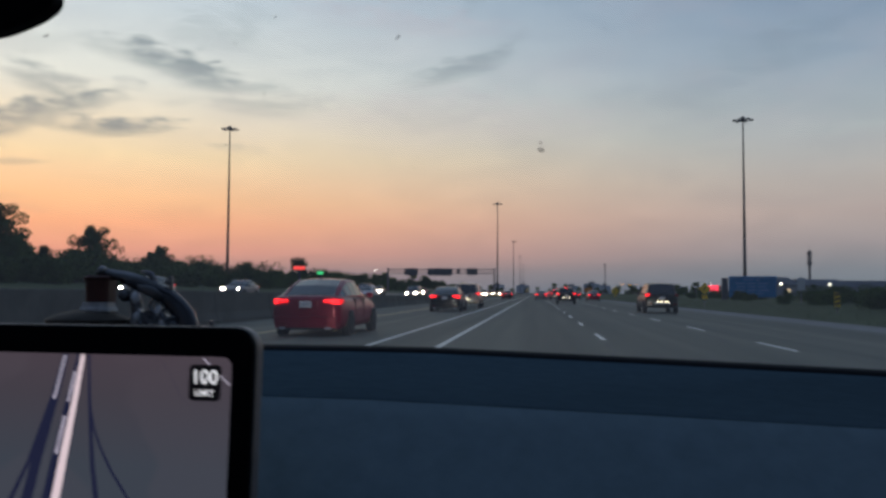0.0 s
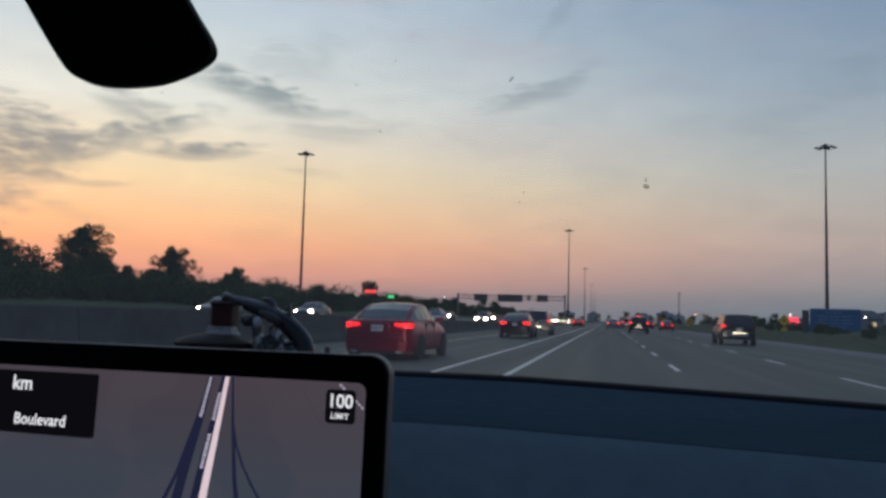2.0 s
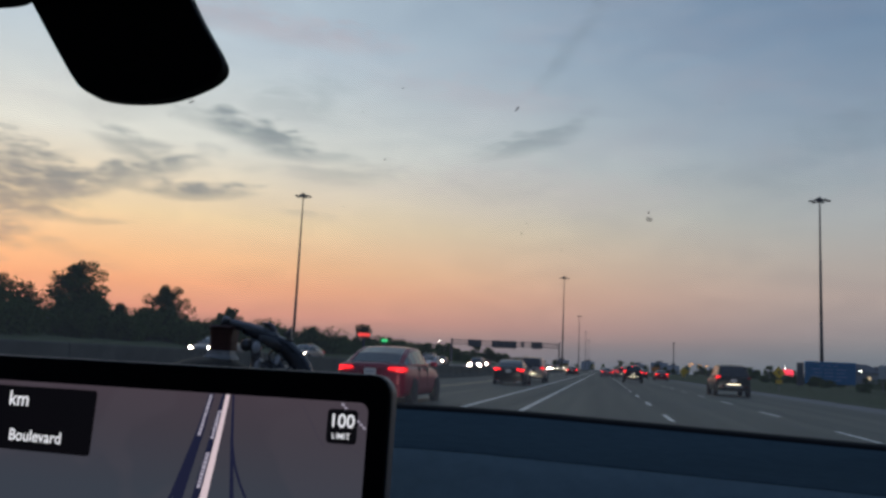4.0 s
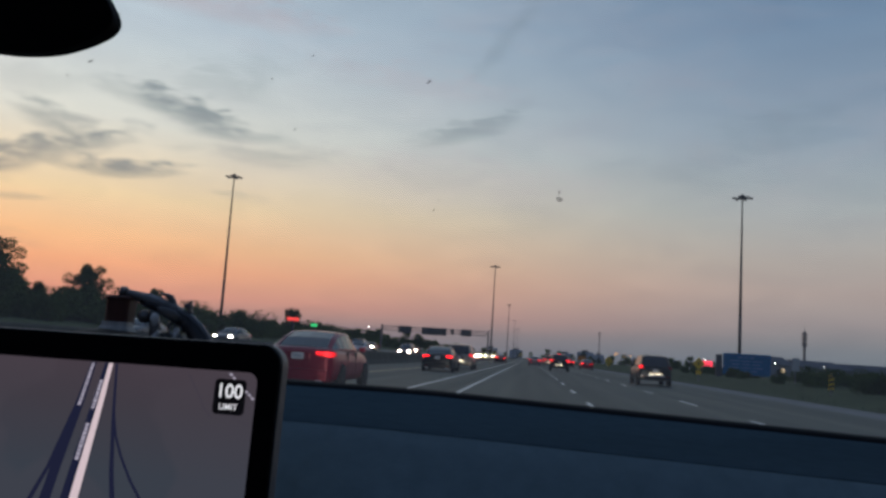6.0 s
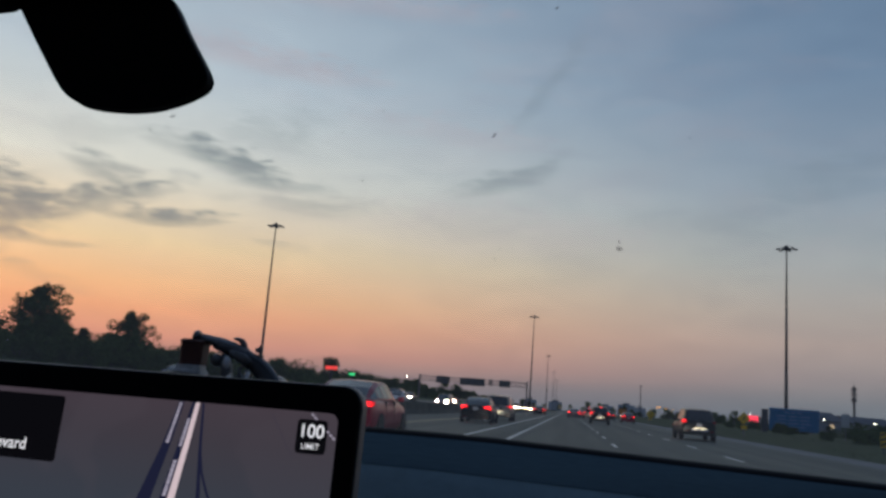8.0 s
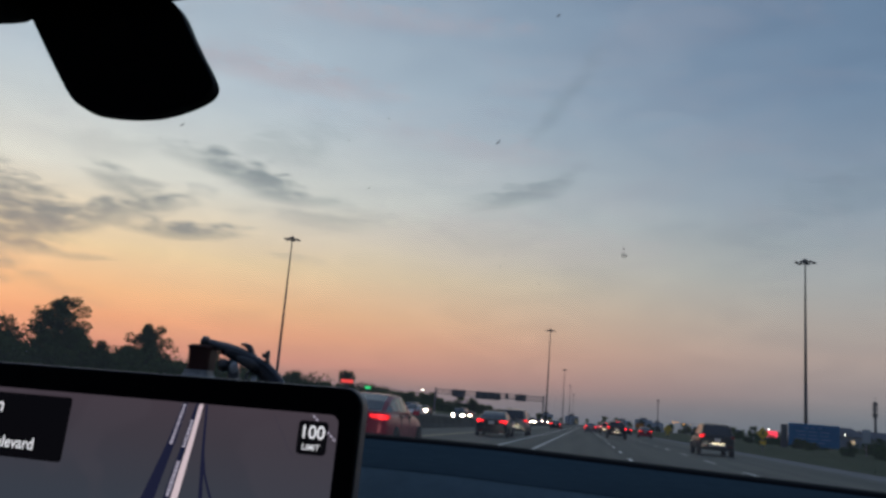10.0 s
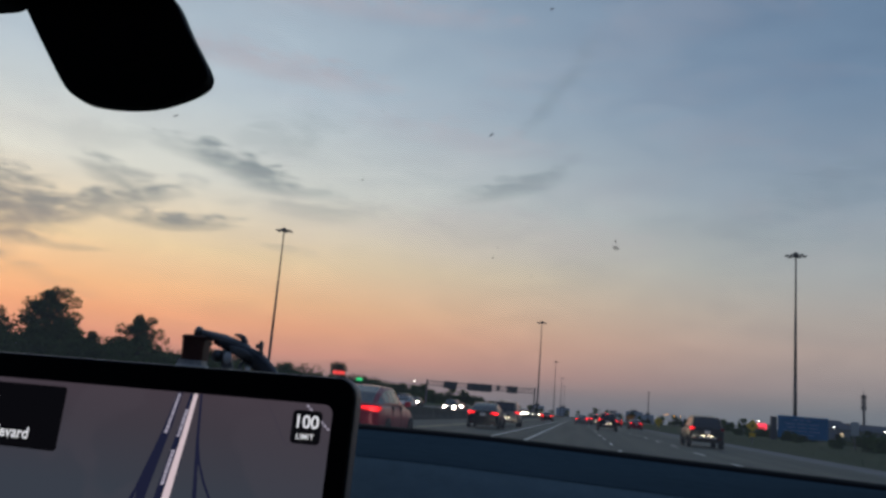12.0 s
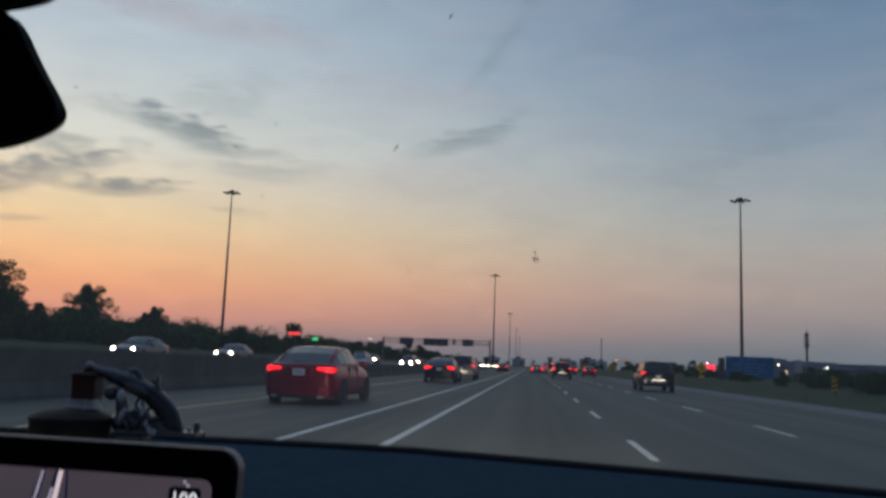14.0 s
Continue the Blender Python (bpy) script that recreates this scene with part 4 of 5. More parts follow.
VAN = dict(body=[(0.0, 0.86, 0.46, 0.98), (0.05, 0.93, 0.36, 1.05), (0.18, 0.965, 0.3, 1.08), (0.8, 0.985, 0.26, 1.07), (2.4, 0.985, 0.24, 1.04), (3.7, 0.97, 0.24, 1.02), (4.5, 0.93, 0.27, 0.9), (4.95, 0.8, 0.32, 0.72), (5.1, 0.62, 0.38, 0.6)],
           cabin=[(0.08, 1.05, 1.07, 0.88, 0.82), (0.2, 1.05, 1.42, 0.91, 0.76), (0.38, 1.05, 1.70, 0.92, 0.71), (1.5, 1.04, 1.775, 0.92, 0.70), (2.9, 1.03, 1.74, 0.92, 0.70), (3.5, 1.02, 1.4, 0.88, 0.7), (4.1, 1.0, 1.02, 0.82, 0.72)], kinds=["rear", "rear", "side", "side", "front", "front"],
           wheels=(0.95, 4.0), r=0.34, lamp=(0.72, 0.945, 0.94, 1.08, 0.22), plate_z=0.85, bumper=(0.36, 0.62))


def body_rings(spec):
    rings = []
    for y, w, zb, zt in spec:
        h = zt - zb
        half = [(0.0, zb), (w * 0.84, zb), (w * 0.97, zb + 0.10 * h), (w, zb + 0.34 * h), (w * 0.995, zb + 0.62 * h), (w * 0.975, zb + 0.82 * h), (w * 0.92, zb + 0.95 * h), (w * 0.80, zt), (0.0, zt + 0.012)]
        rings.append([(x, y, z) for x, z in half] + [(-x, y, z) for x, z in reversed(half[1:-1])])
    return rings


def quad(pts, bm):
    return bm.faces.new([bm.verts.new(p) for p in pts])


def road_car(label, paint, spec, at, rz=0.0, lamps=TAIL, group="", facing_lamps=None, centre_lamp=False, wheel_mat=RIM, slim=False, one_lamp=False):
    """A car whose rear bumper stands at its origin, pointing along y."""
    name = {id(SEDAN): "sedan", id(SUV): "sport_utility_car", id(VAN): "minivan"}[id(spec)]
    t = thing(name, label, "car" if name != "minivan" else "minivan", group, at, rz)
    part("body", loft(body_rings(spec["body"])), paint, t, smooth=True)
    # cabin: pillars and roof in paint, panes in glass
    cab = spec["cabin"]
    L = spec["body"][-1][0]
    roof, pillars = bmesh.new(), bmesh.new()
    panes = []

    def side_pt(s, f, sg):
        y, zb, zr, wb, wr = s
        return Vector((sg * (wb + (wr - wb) * f + 0.05 * math.sin(math.pi * f)), y, zb + (zr - zb) * f))

    for s0, s1, kind in zip(cab, cab[1:], spec["kinds"]):
        # top band across the car
        cross = []
        for s in (s0, s1):
            y, zb, zr, wb, wr = s
            cross.append([Vector((wr * u, y, zr + 0.035 * (1 - u * u))) for u in (-1, -0.6, 0, 0.6, 1)])
        if kind == "side":
            for i in range(4):
                quad([cross[0][i], cross[0][i + 1], cross[1][i + 1], cross[1][i]], roof)
        else:
            g = bmesh.new()
            for i in range(4):
                quad([cross[0][i], cross[0][i + 1], cross[1][i + 1], cross[1][i]], g)
            panes.append(("rear_window" if kind == "rear" else "front_window", g))
            for sg, i0, i1 in ((1, 4, 3), (-1, 0, 1)):
                a, c = cross[0][i0] + Vector((0, 0, 0.008)), cross[1][i0] + Vector((0, 0, 0.008))
                ia, ic = a.lerp(cross[0][i1], 0.28) + Vector((0, 0, 0.008)), c.lerp(cross[1][i1], 0.28) + Vector((0, 0, 0.008))
                quad([a, ia, ic, c], pillars)
        for sg in (1, -1):
            for f0, f1, is_glass in ((0.0, 0.12, False), (0.12, 0.86, True), (0.86, 1.0, False)):
                p = [side_pt(s0, f0, sg), side_pt(s1, f0, sg), side_pt(s1, f1, sg), side_pt(s0, f1, sg)]
                if is_glass:
                    g = bmesh.new()
                    quad(p, g)
                    panes.append(("side_window", g))
                    off = Vector((sg * 0.012, 0, 0.004))
                    quad([p[0] + off, p[0].lerp(p[1], 0.10) + off, p[3].lerp(p[2], 0.10) + off, p[3] + off], pillars)
                else:
                    quad(p, pillars)
    for b in (roof, pillars):
        bmesh.ops.remove_doubles(b, verts=b.verts, dist=0.001)
    bmesh.ops.recalc_face_normals(roof, faces=roof.faces)
    part("roof", roof, paint, t, smooth=True)
    part("pillars", pillars, paint, t)
    for nm, g in panes:
        part(nm, g, CAR_GLASS, t, smooth=True)
    # wheels and arches
    wmax = max(s[1] for s in spec["body"])
    for y in spec["wheels"]:
        for sg in (1, -1):
            r = spec["r"]
            part("wheel_arch", cyl((sg * (wmax - 0.16), y, r), (sg * (wmax - 0.012), y, r + 0.02), r + 0.085, r + 0.06, 24), TRIM_BLACK, t)
            w = part("wheel", lathe([(r * 0.62, -0.10), (r * 0.95, -0.10), (r, -0.07), (r, 0.07), (r * 0.95, 0.10), (r * 0.62, 0.10)], 26), RUBBER, t, smooth=True, loc=(sg * (wmax - 0.068), y, r))
            w.rotation_euler = (0, radians(90), 0)
            b = lathe([(0.0, 0.085), (r * 0.14, 0.09), (r * 0.16, 0.07), (r * 0.58, 0.06), (r * 0.64, 0.085), (r * 0.64, -0.085), (r * 0.58, -0.06), (r * 0.16, -0.07), (r * 0.14, -0.09), (0.0, -0.085)], 20)
            part("rim", b, wheel_mat, w)
    # rear lamps wrapping round the corner
    x0, x1, z0, z1, dep = spec["lamp"]
    for sg in (1, -1):
        prof = [(x0, -0.015, 0.35), (x0 + (x1 - x0) * 0.45, -0.012, 0.12), (x0 + (x1 - x0) * 0.8, 0.03, 0.0), (x1 + 0.012, dep * 0.45, 0.0), (x1 + 0.045, dep, 0.3)]
        outer = [Vector((sg * x, y, z1 - 0.02 * k)) for x, y, k in prof]
        lower = [Vector((sg * x, y, z0 + (z1 - z0) * k)) for x, y, k in prof]
        inner = [Vector((sg * (x - 0.05), y + 0.07, (z0 + z1) / 2)) for x, y, k in prof]
        dead = one_lamp and sg > 0
        lens = part("tail_light", loft([[a, c, d] for a, c, d in zip(outer, lower, inner)]), REFLECTOR if dead else TAIL_LENS, t, "dark red tail light, unlit" if dead else "red tail light, lit")
        if dead:
            continue
        b = bmesh.new()
        pairs = list(zip(outer, lower))
        arms = [(0, 0.05, 1.0, 0.22, 0.50), (1, 0.0, 1.0, 0.12, 0.36), (2, 0.0, 0.75, 0.14, 0.40), (1, 0.35, 1.0, 0.58, 0.82), (2, 0.0, 0.85, 0.60, 0.84)]
        for i, u0, u1, f0, f1 in arms:
            (a, c), (d, e) = pairs[i], pairs[i + 1]
            o = Vector((sg * 0.002 * i, -0.006, 0))
            p0, p1, q0, q1 = a.lerp(d, u0), a.lerp(d, u1), c.lerp(e, u0), c.lerp(e, u1)
            quad([p0.lerp(q0, f0) + o, p1.lerp(q1, f0) + o, p1.lerp(q1, f1) + o, p0.lerp(q0, f1) + o], b)
        part("lit_element", b, lamps, lens)
    pz = spec["plate_z"]
    if centre_lamp:
        s = cab[1] if name == "sedan" else cab[2]
        part("high_brake_light", box(-0.14, s[0] - 0.03 if name != "sedan" else s[0] + 0.28, s[2] - 0.03 if name != "sedan" else s[2] + 0.055, 0.14, s[0] + 0.02 if name != "sedan" else s[0] + 0.32, s[2] + 0.02 if name != "sedan" else s[2] + 0.085, 0.008), lamps, t)
    b = box(-0.155, -0.035, pz - 0.08, 0.155, -0.02, pz + 0.08, 0.008)
    pl = part("number_plate", b, PLATE, t, "white plate")
    part("plate_bar", box(-0.11, -0.038, pz - 0.025, 0.11, -0.036, pz + 0.025), PLATE_BAR, pl)
    part("plate_recess", box(-0.32, -0.018, pz - 0.12, 0.32, 0.02, pz + 0.12, 0.02), paint if name == "sedan" else TRIM_BLACK, t)
    z0, z1 = spec["bumper"]
    w = spec["body"][1][1]
    b = loft([[(x, yy, z0), (x, yy - 0.055, z0 + 0.03), (x, yy - 0.055, z1 - 0.03), (x, yy, z1), (x, yy + 0.1, z1), (x, yy + 0.1, z0)] for x, yy in [(-w * 1.03, 0.2), (-w * 0.97, 0.02), (-w * 0.7, -0.01), (0, -0.02), (w * 0.7, -0.01), (w * 0.97, 0.02), (w * 1.03, 0.2)]])
    bp = part("bumper", b, paint, t, smooth=False)
    part("lower_valance", box(-w * 0.72, -0.06, z0 - 0.03, w * 0.72, 0.06, z0 + 0.085, 0.02), TRIM_BLACK, t)
    for sg in (1, -1):
        part("reflector", box(sg * (w * 0.62), -0.085, z0 + 0.11, sg * (w * 0.9), -0.06, z0 + 0.14, 0.006), REFLECTOR, bp)
        y = cab[-2][0] - 0.08
        part("door_mirror", box(sg * 0.90, y - 0.06, cab[-2][1] + 0.01, sg * 1.08, y + 0.07, cab[-2][1] + 0.15, 0.03), paint, t)
    part("door_seams", box(-wmax - 0.002, 1.55, 0.42, wmax + 0.002, 1.562, 0.94), TRIM_BLACK, t)
    part("door_seams", box(-wmax - 0.002, 2.55, 0.42, wmax + 0.002, 2.562, 0.94), TRIM_BLACK, t)
    if facing_lamps:
        yf = spec["body"][-2][0]
        for sg in (1, -1):
            if slim:
                part("headlight_housing", box(sg * 0.44, yf - 0.12, 0.60, sg * 0.80, yf + 0.10, 0.74, 0.04), TRIM_BLACK, t)
                part("headlight", box(sg * 0.54, yf - 0.10, 0.63, sg * 0.76, yf + 0.13, 0.73, 0.04), facing_lamps, t, "lit headlight")
            else:
                part("headlight", box(sg * 0.50, yf - 0.12, 0.58, sg * 0.82, yf + 0.13, 0.80, 0.09), facing_lamps, t, "lit headlight")
        part("grille", box(-0.42, yf + 0.1, 0.42, 0.42, yf + 0.24, 0.62, 0.03), TRIM_BLACK, t)
    if name != "sedan":
        for sg in (1, -1):
            part("roof_rail", tube([(Vector((sg * 0.60, 0.6, cab[2][2] + 0.06)), 0.015, 0.015), (Vector((sg * 0.60, 1.4, cab[3][2] + 0.07)), 0.018, 0.018), (Vector((sg * 0.60, 2.4, cab[4][2] + 0.06)), 0.015, 0.015)], 8), TRIM_BLACK, t)
        # the headlights' reflection on the bumper, put in as a white strip
        part("bumper_strip", box(-0.46, -0.088, z0 + 0.13, 0.46, -0.06, z0 + 0.20, 0.012), PLATE, bp, "bumper strip, white for its bright reflection")
        # added glowing strip, no lamp of the car, to brighten the bumper
        part("bumper_glow", box(-0.34, -0.075, z1 - 0.005, 0.34, -0.05, z1 + 0.012, 0.004), BUMPER_GLOW, bp, "glow strip added to brighten the bumper")
        part("rear_wiper", box(-0.02, cab[1][0] - 0.10, cab[1][2] - 0.18, 0.32, cab[1][0] - 0.075, cab[1][2] - 0.155, 0.006), TRIM_BLACK, t)
    else:
        for sg in (1, -1):
            part("tail_pipe", box(sg * 0.50, -0.075, z0 - 0.015, sg * 0.66, 0.05, z0 + 0.035, 0.015), RIM, t)
            part("window_trim", tube([(side_pt(c, 0.11, sg) + Vector((sg * 0.012, 0, 0)), 0.012, 0.008) for c in cab[1:6]], 6), RIM, t)
        part("antenna_fin", loft([[(-0.025, 1.48, 1.42), (0.025, 1.48, 1.42), (0, 1.5, 1.49)], [(-0.03, 1.62, 1.43), (0.03, 1.62, 1.43), (0, 1.60, 1.45)]]), TRIM_BLACK, t)
    return t


def paint(name, col, metal=0.2, rough=0.3):
    return material(name, col, rough, metal, grain=0.12, scale=3, stain=0.12, stain_scale=0.8, coat=0.1, spec=0.28)


RED = paint("red_car_paint", (0.24, 0.004, 0.026))
BLACK = paint("black_car_paint", (0.012, 0.012, 0.014))
SILVER = paint("beige_silver_paint", (0.34, 0.31, 0.26), 0.5)
GREEN_BLACK = paint("dark_olive_paint", (0.022, 0.024, 0.021), 0.0)
WHITE_P = paint("white_car_paint", (0.62, 0.62, 0.62), 0.0)
GREY_P = paint("grey_car_paint", (0.16, 0.165, 0.175))
road_car("red metallic sedan with lit tail lights beside the barrier", RED, SEDAN, (-5.72, 20.2, 0), -0.2)
road_car("black sedan braking, with wide lit tail lights and a white plate", BLACK, SEDAN, (-5.4, 48.0, 0), 0.2, BRAKE)
road_car("beige silver minivan with lit tail lights, behind it a black sedan", SILVER, VAN, (-5.2, 60.0, 0), 0.2)
road_car("dark olive sport utility car with one tail light lit", GREEN_BLACK, SUV, (6.9, 48.0, 0), 0.2, one_lamp=True)
road_car("dark sport utility car braking far ahead", BLACK, SUV, (2.75, 84.0, 0), -0.2, BRAKE, "cars ahead", centre_lamp=True)
for kind, y, x, col, txt in ((SEDAN, 128, 0.9, GREY_P, "grey sedan braking far ahead"), (SEDAN, 146, 6.9, BLACK, "black sedan braking far ahead"), (SUV, 140, 3.4, GREY_P, "grey sport utility car braking far ahead"), (SEDAN, 138, -4.6, BLACK, "black sedan far ahead beside the median barrier"),
                             (SEDAN, 122, 8.4, RED, "red sedan braking far ahead"), (VAN, 168, 7.2, WHITE_P, "white minivan braking far ahead"), (SEDAN, 172, 3.2, GREY_P, "grey sedan braking far ahead"), (SUV, 190, 7.0, BLACK, "black sport utility car braking far ahead"), (SEDAN, 215, 3.4, RED, "red sedan braking far ahead")):
    road_car(txt, col, kind, (x + bend(y), y, 0), 0.2, BRAKE, "cars ahead", centre_lamp=True)
# oncoming cars with lit headlights beyond the barrier
for kind, y, x, col, txt in ((SEDAN, 49, -24.9, GREY_P, "grey oncoming sedan with lit headlights"), (SUV, 73, -17.6, GREY_P, "grey oncoming sport utility car with lit headlights"), (SEDAN, 97, -24.9, WHITE_P, "white oncoming sedan with lit headlights"), (SEDAN, 66, -24.9, GREY_P, "grey oncoming sedan with lit headlights"), (SEDAN, 84, -17.6, WHITE_P, "white oncoming sedan with lit headlights"), (SUV, 100, -21.2, BLACK, "black oncoming sport utility car with lit headlights"), (VAN, 118, -17.6, GREY_P, "grey oncoming minivan with lit headlights"),
                             (SEDAN, 128, -24.9, BLACK, "black oncoming sedan with lit headlights"), (SUV, 146, -14.0, WHITE_P, "white oncoming sport utility car with lit headlights"), (SEDAN, 152, -21.2, RED, "red oncoming sedan with lit headlights"), (SEDAN, 176, -17.6, GREY_P, "grey oncoming sedan with lit headlights"), (SUV, 186, -14.0, BLACK, "black oncoming sport utility car with lit headlights"),
                             (SEDAN, 205, -21.2, WHITE_P, "white oncoming sedan with lit headlights"), (VAN, 226, -14.0, GREY_P, "grey oncoming minivan with lit headlights"), (SEDAN, 240, -17.6, BLACK, "black oncoming sedan with lit headlights"), (SUV, 262, -14.0, GREY_P, "grey oncoming sport utility car with lit headlights"), (SEDAN, 285, -21.2, BLACK, "black oncoming sedan with lit headlights"),
                             (SEDAN, 168, -14.0, GREY_P, "grey oncoming sedan with lit headlights"), (SUV, 196, -17.6, WHITE_P, "white oncoming sport utility car with lit headlights"), (SEDAN, 214, -14.0, BLACK, "black oncoming sedan with lit headlights"), (VAN, 250, -21.2, WHITE_P, "white oncoming minivan with lit headlights"), (SEDAN, 272, -17.6, RED, "red oncoming sedan with lit headlights"), (SUV, 296, -14.0, GREY_P, "grey oncoming sport utility car with lit headlights"), (SEDAN, 328, -17.6, GREY_P, "grey oncoming sedan with lit headlights"), (SEDAN, 362, -21.2, WHITE_P, "white oncoming sedan with lit headlights"),
                             (SUV, 405, -14.0, BLACK, "black oncoming sport utility car with lit headlights"), (SEDAN, 430, -17.6, WHITE_P, "white oncoming sedan with lit headlights"), (SEDAN, 310, -14.0, WHITE_P, "white oncoming sedan with lit headlights"), (SUV, 345, -17.6, BLACK, "black oncoming sport utility car with lit headlights"), (SEDAN, 380, -14.0, GREY_P, "grey oncoming sedan with lit headlights")):
    road_car(txt, col, kind, (x + bend(y), y + 4.8, bank(x - 0.6)), 180, TAIL, "oncoming cars", facing_lamps=HEAD, slim=y < 92)

# ------------------------------------------------------------------ signs and gantry
SIGN_BLUE = material("faded_blue_sign", (0.012, 0.20, 0.43), 0.55, grain=0.15, scale=3, stain=0.2, stain_scale=1)
SIGN_YELLOW = material("yellow_sign", (0.92, 0.56, 0.01), 0.5, grain=0.15, scale=6)
SIGN_WHITE = material("white_sign", (0.62, 0.63, 0.61), 0.5, grain=0.15, scale=6)
SIGN_BACK = material("sign_back_grey", (0.10, 0.11, 0.125), 0.5, 0.4, grain=0.2, scale=4)
BAR_LIGHT = material("sign_lettering_bars", (0.16, 0.34, 0.58), 0.5, grain=0.1, scale=8)


def gz(x, y):
    return ground_height(x - bend(y), y)


t = thing("blue_road_sign", "wide blue roadside information sign on posts", "road sign", at=(29.0, 118, gz(29.0, 118)), rz=-5)
pn = part("panel", box(-3.1, -0.05, 0.35, 3.1, 0.05, 3.25, 0.05), SIGN_BLUE, t, "faded blue panel")
part("border", box(-3.0, -0.056, 3.12, 3.0, -0.052, 3.17), BAR_LIGHT, pn)
for z, w in ((2.75, 1.2), (2.25, 2.2), (1.8, 2.0), (1.35, 2.3), (0.9, 1.6)):
    for j in range(3):
        x = -w + j * (2 * w / 3)
        part("lettering_bar", box(x, -0.062, z - 0.09, x + 2 * w / 3 - 0.24, -0.052, z + 0.09), BAR_LIGHT, pn)
for x in (-2.1, 0.0, 2.1):
    part("post", box(x - 0.08, 0.06, -0.2, x + 0.08, 0.2, 3.15, 0.01), GALV, t)
part("side_frame", box(-4.0, 0.25, -0.1, -3.16, 0.42, 3.0, 0.03), SIGN_BACK, t)


def post_sign(name, label, at, mat, diamond, size):
    t = thing(name, label, "road sign", at=at)
    part("post", cyl((0, 0.04, -0.2), (0, 0.04, 2.1), 0.04, 0.04, 10), GALV, t)
    if diamond:
        b = plate([(0, 1.55 - size * 0.71), (size * 0.71, 1.55), (0, 1.55 + size * 0.71), (-size * 0.71, 1.55)], -0.02, 0.0, 0.004)
        pnl = part("panel", b, mat, t)
        part("symbol", box(-0.05, -0.026, 1.4, 0.05, -0.022, 1.72), TRIM_BLACK, pnl)
        part("tab", box(-0.24, -0.02, 0.62, 0.24, 0.0, 0.95, 0.01), mat, t)
    else:
        part("panel", box(-size / 2, -0.02, 1.0, size / 2, 0.0, 2.05, 0.01), mat, t)
    return t


post_sign("warning_sign", "yellow diamond warning sign with a tab on a post", (14.6, 76, gz(14.6, 76)), SIGN_YELLOW, True, 0.75)
post_sign("warning_sign", "yellow diamond warning sign on a post, far ahead", (13.4, 150, gz(13.4, 150)), SIGN_YELLOW, True, 1.1)
post_sign("regulation_sign", "white roadside sign on a post", (21.6, 72, gz(21.6, 72)), SIGN_WHITE, False, 0.6)
# hazard marker, yellow with dark slants
t = thing("hazard_marker", "yellow and black striped hazard marker post", "road sign", at=(15.6, 46, gz(15.6, 46)))
pnl = part("panel", box(-0.15, -0.02, 0.35, 0.15, 0.0, 1.1, 0.01), SIGN_YELLOW, t)
for i in range(3):
    b = plate([(-0.14, 0.42 + i * 0.24), (0.14, 0.52 + i * 0.24), (0.14, 0.62 + i * 0.24), (-0.14, 0.52 + i * 0.24)], -0.026, -0.022)
    part("slanted_stripe", b, TRIM_BLACK, pnl)
part("post", cyl((0, 0.03, -0.2), (0, 0.03, 1.05), 0.035, 0.035, 8), GALV, t)

# sign gantry over the oncoming lanes, seen from behind
GY, GL, GR = 222, -39.6, -10.9
t = thing("sign_gantry", "steel sign gantry over the oncoming lanes, seen from behind", "gantry", at=(bend(GY), GY, 0))
for x in (GL, GR):
    for y in (-0.4, 0.4):
        part("post", cyl((x, y, (bank(x) if x > -33 else 0.8) - 0.05), (x, y, 7.7), 0.2, 0.17, 12), GALV, t)
for y, z in ((-0.4, 6.2), (0.4, 6.2), (-0.4, 7.3), (0.4, 7.3)):
    part("chord", cyl((GL, y, z), (GR, y, z), 0.085, 0.085, 8), GALV, t)
b = bmesh.new()
for i in range(24):
    x, w = GL + i * (GR - GL) / 24, (GR - GL) / 24
    z0, z1 = (6.2, 7.3) if i % 2 else (7.3, 6.2)
    cyl((x, -0.4, z0), (x + w, -0.4, z1), 0.045, 0.045, 6, bm=b)
    cyl((x, 0.4, z1), (x + w, 0.4, z0), 0.045, 0.045, 6, bm=b)
part("lattice", b, GALV, t)
for f0, f1, z0 in ((0.16, 0.285, 5.7), (0.38, 0.61, 5.6), (0.655, 0.68, 6.0), (0.745, 0.845, 5.8)):
    x0, x1 = GL + f0 * (GR - GL), GL + f1 * (GR - GL)
    pn = part("sign_back", box(x0, -0.62, z0, x1, -0.52, 7.55, 0.03), SIGN_BACK, t)
    for k in (0.2, 0.5, 0.8):
        xx = x0 + (x1 - x0) * k
        part("stiffener", box(xx - 0.05, -0.70, z0 + 0.05, xx + 0.05, -0.62, 7.5, 0.01), GALV, pn)

# lit shop signs far off
for nm, label, at, size, mat in (("red_sign", "red lit sign on a far building", (60.5, 300, 3.1), (3.4, 2.0), glow("red_sign_glow", (1.0, 0.05, 0.09), 1.6)), ("red_sign", "small red lit sign over the far trees", (-44, 150, 5.5), (2.2, 0.6), glow("red_letters_glow", (0.9, 0.07, 0.06), 1.1)), ("green_sign", "small green lit sign among far trees", (-40, 150, 4.6), (1.1, 0.5), glow("green_sign_glow", (0.05, 0.8, 0.25), 0.9))):
    t = thing(nm, label, "lit sign", at=(at[0], at[1], 0))
    pn = part("panel", box(-size[0] / 2, -0.1, at[2] - size[1] / 2, size[0] / 2, 0.1, at[2] + size[1] / 2, 0.05), mat, t)
    part("post", box(-0.2, -0.08, -0.2, 0.2, 0.2, at[2], 0.02), DARK_STEEL, t)

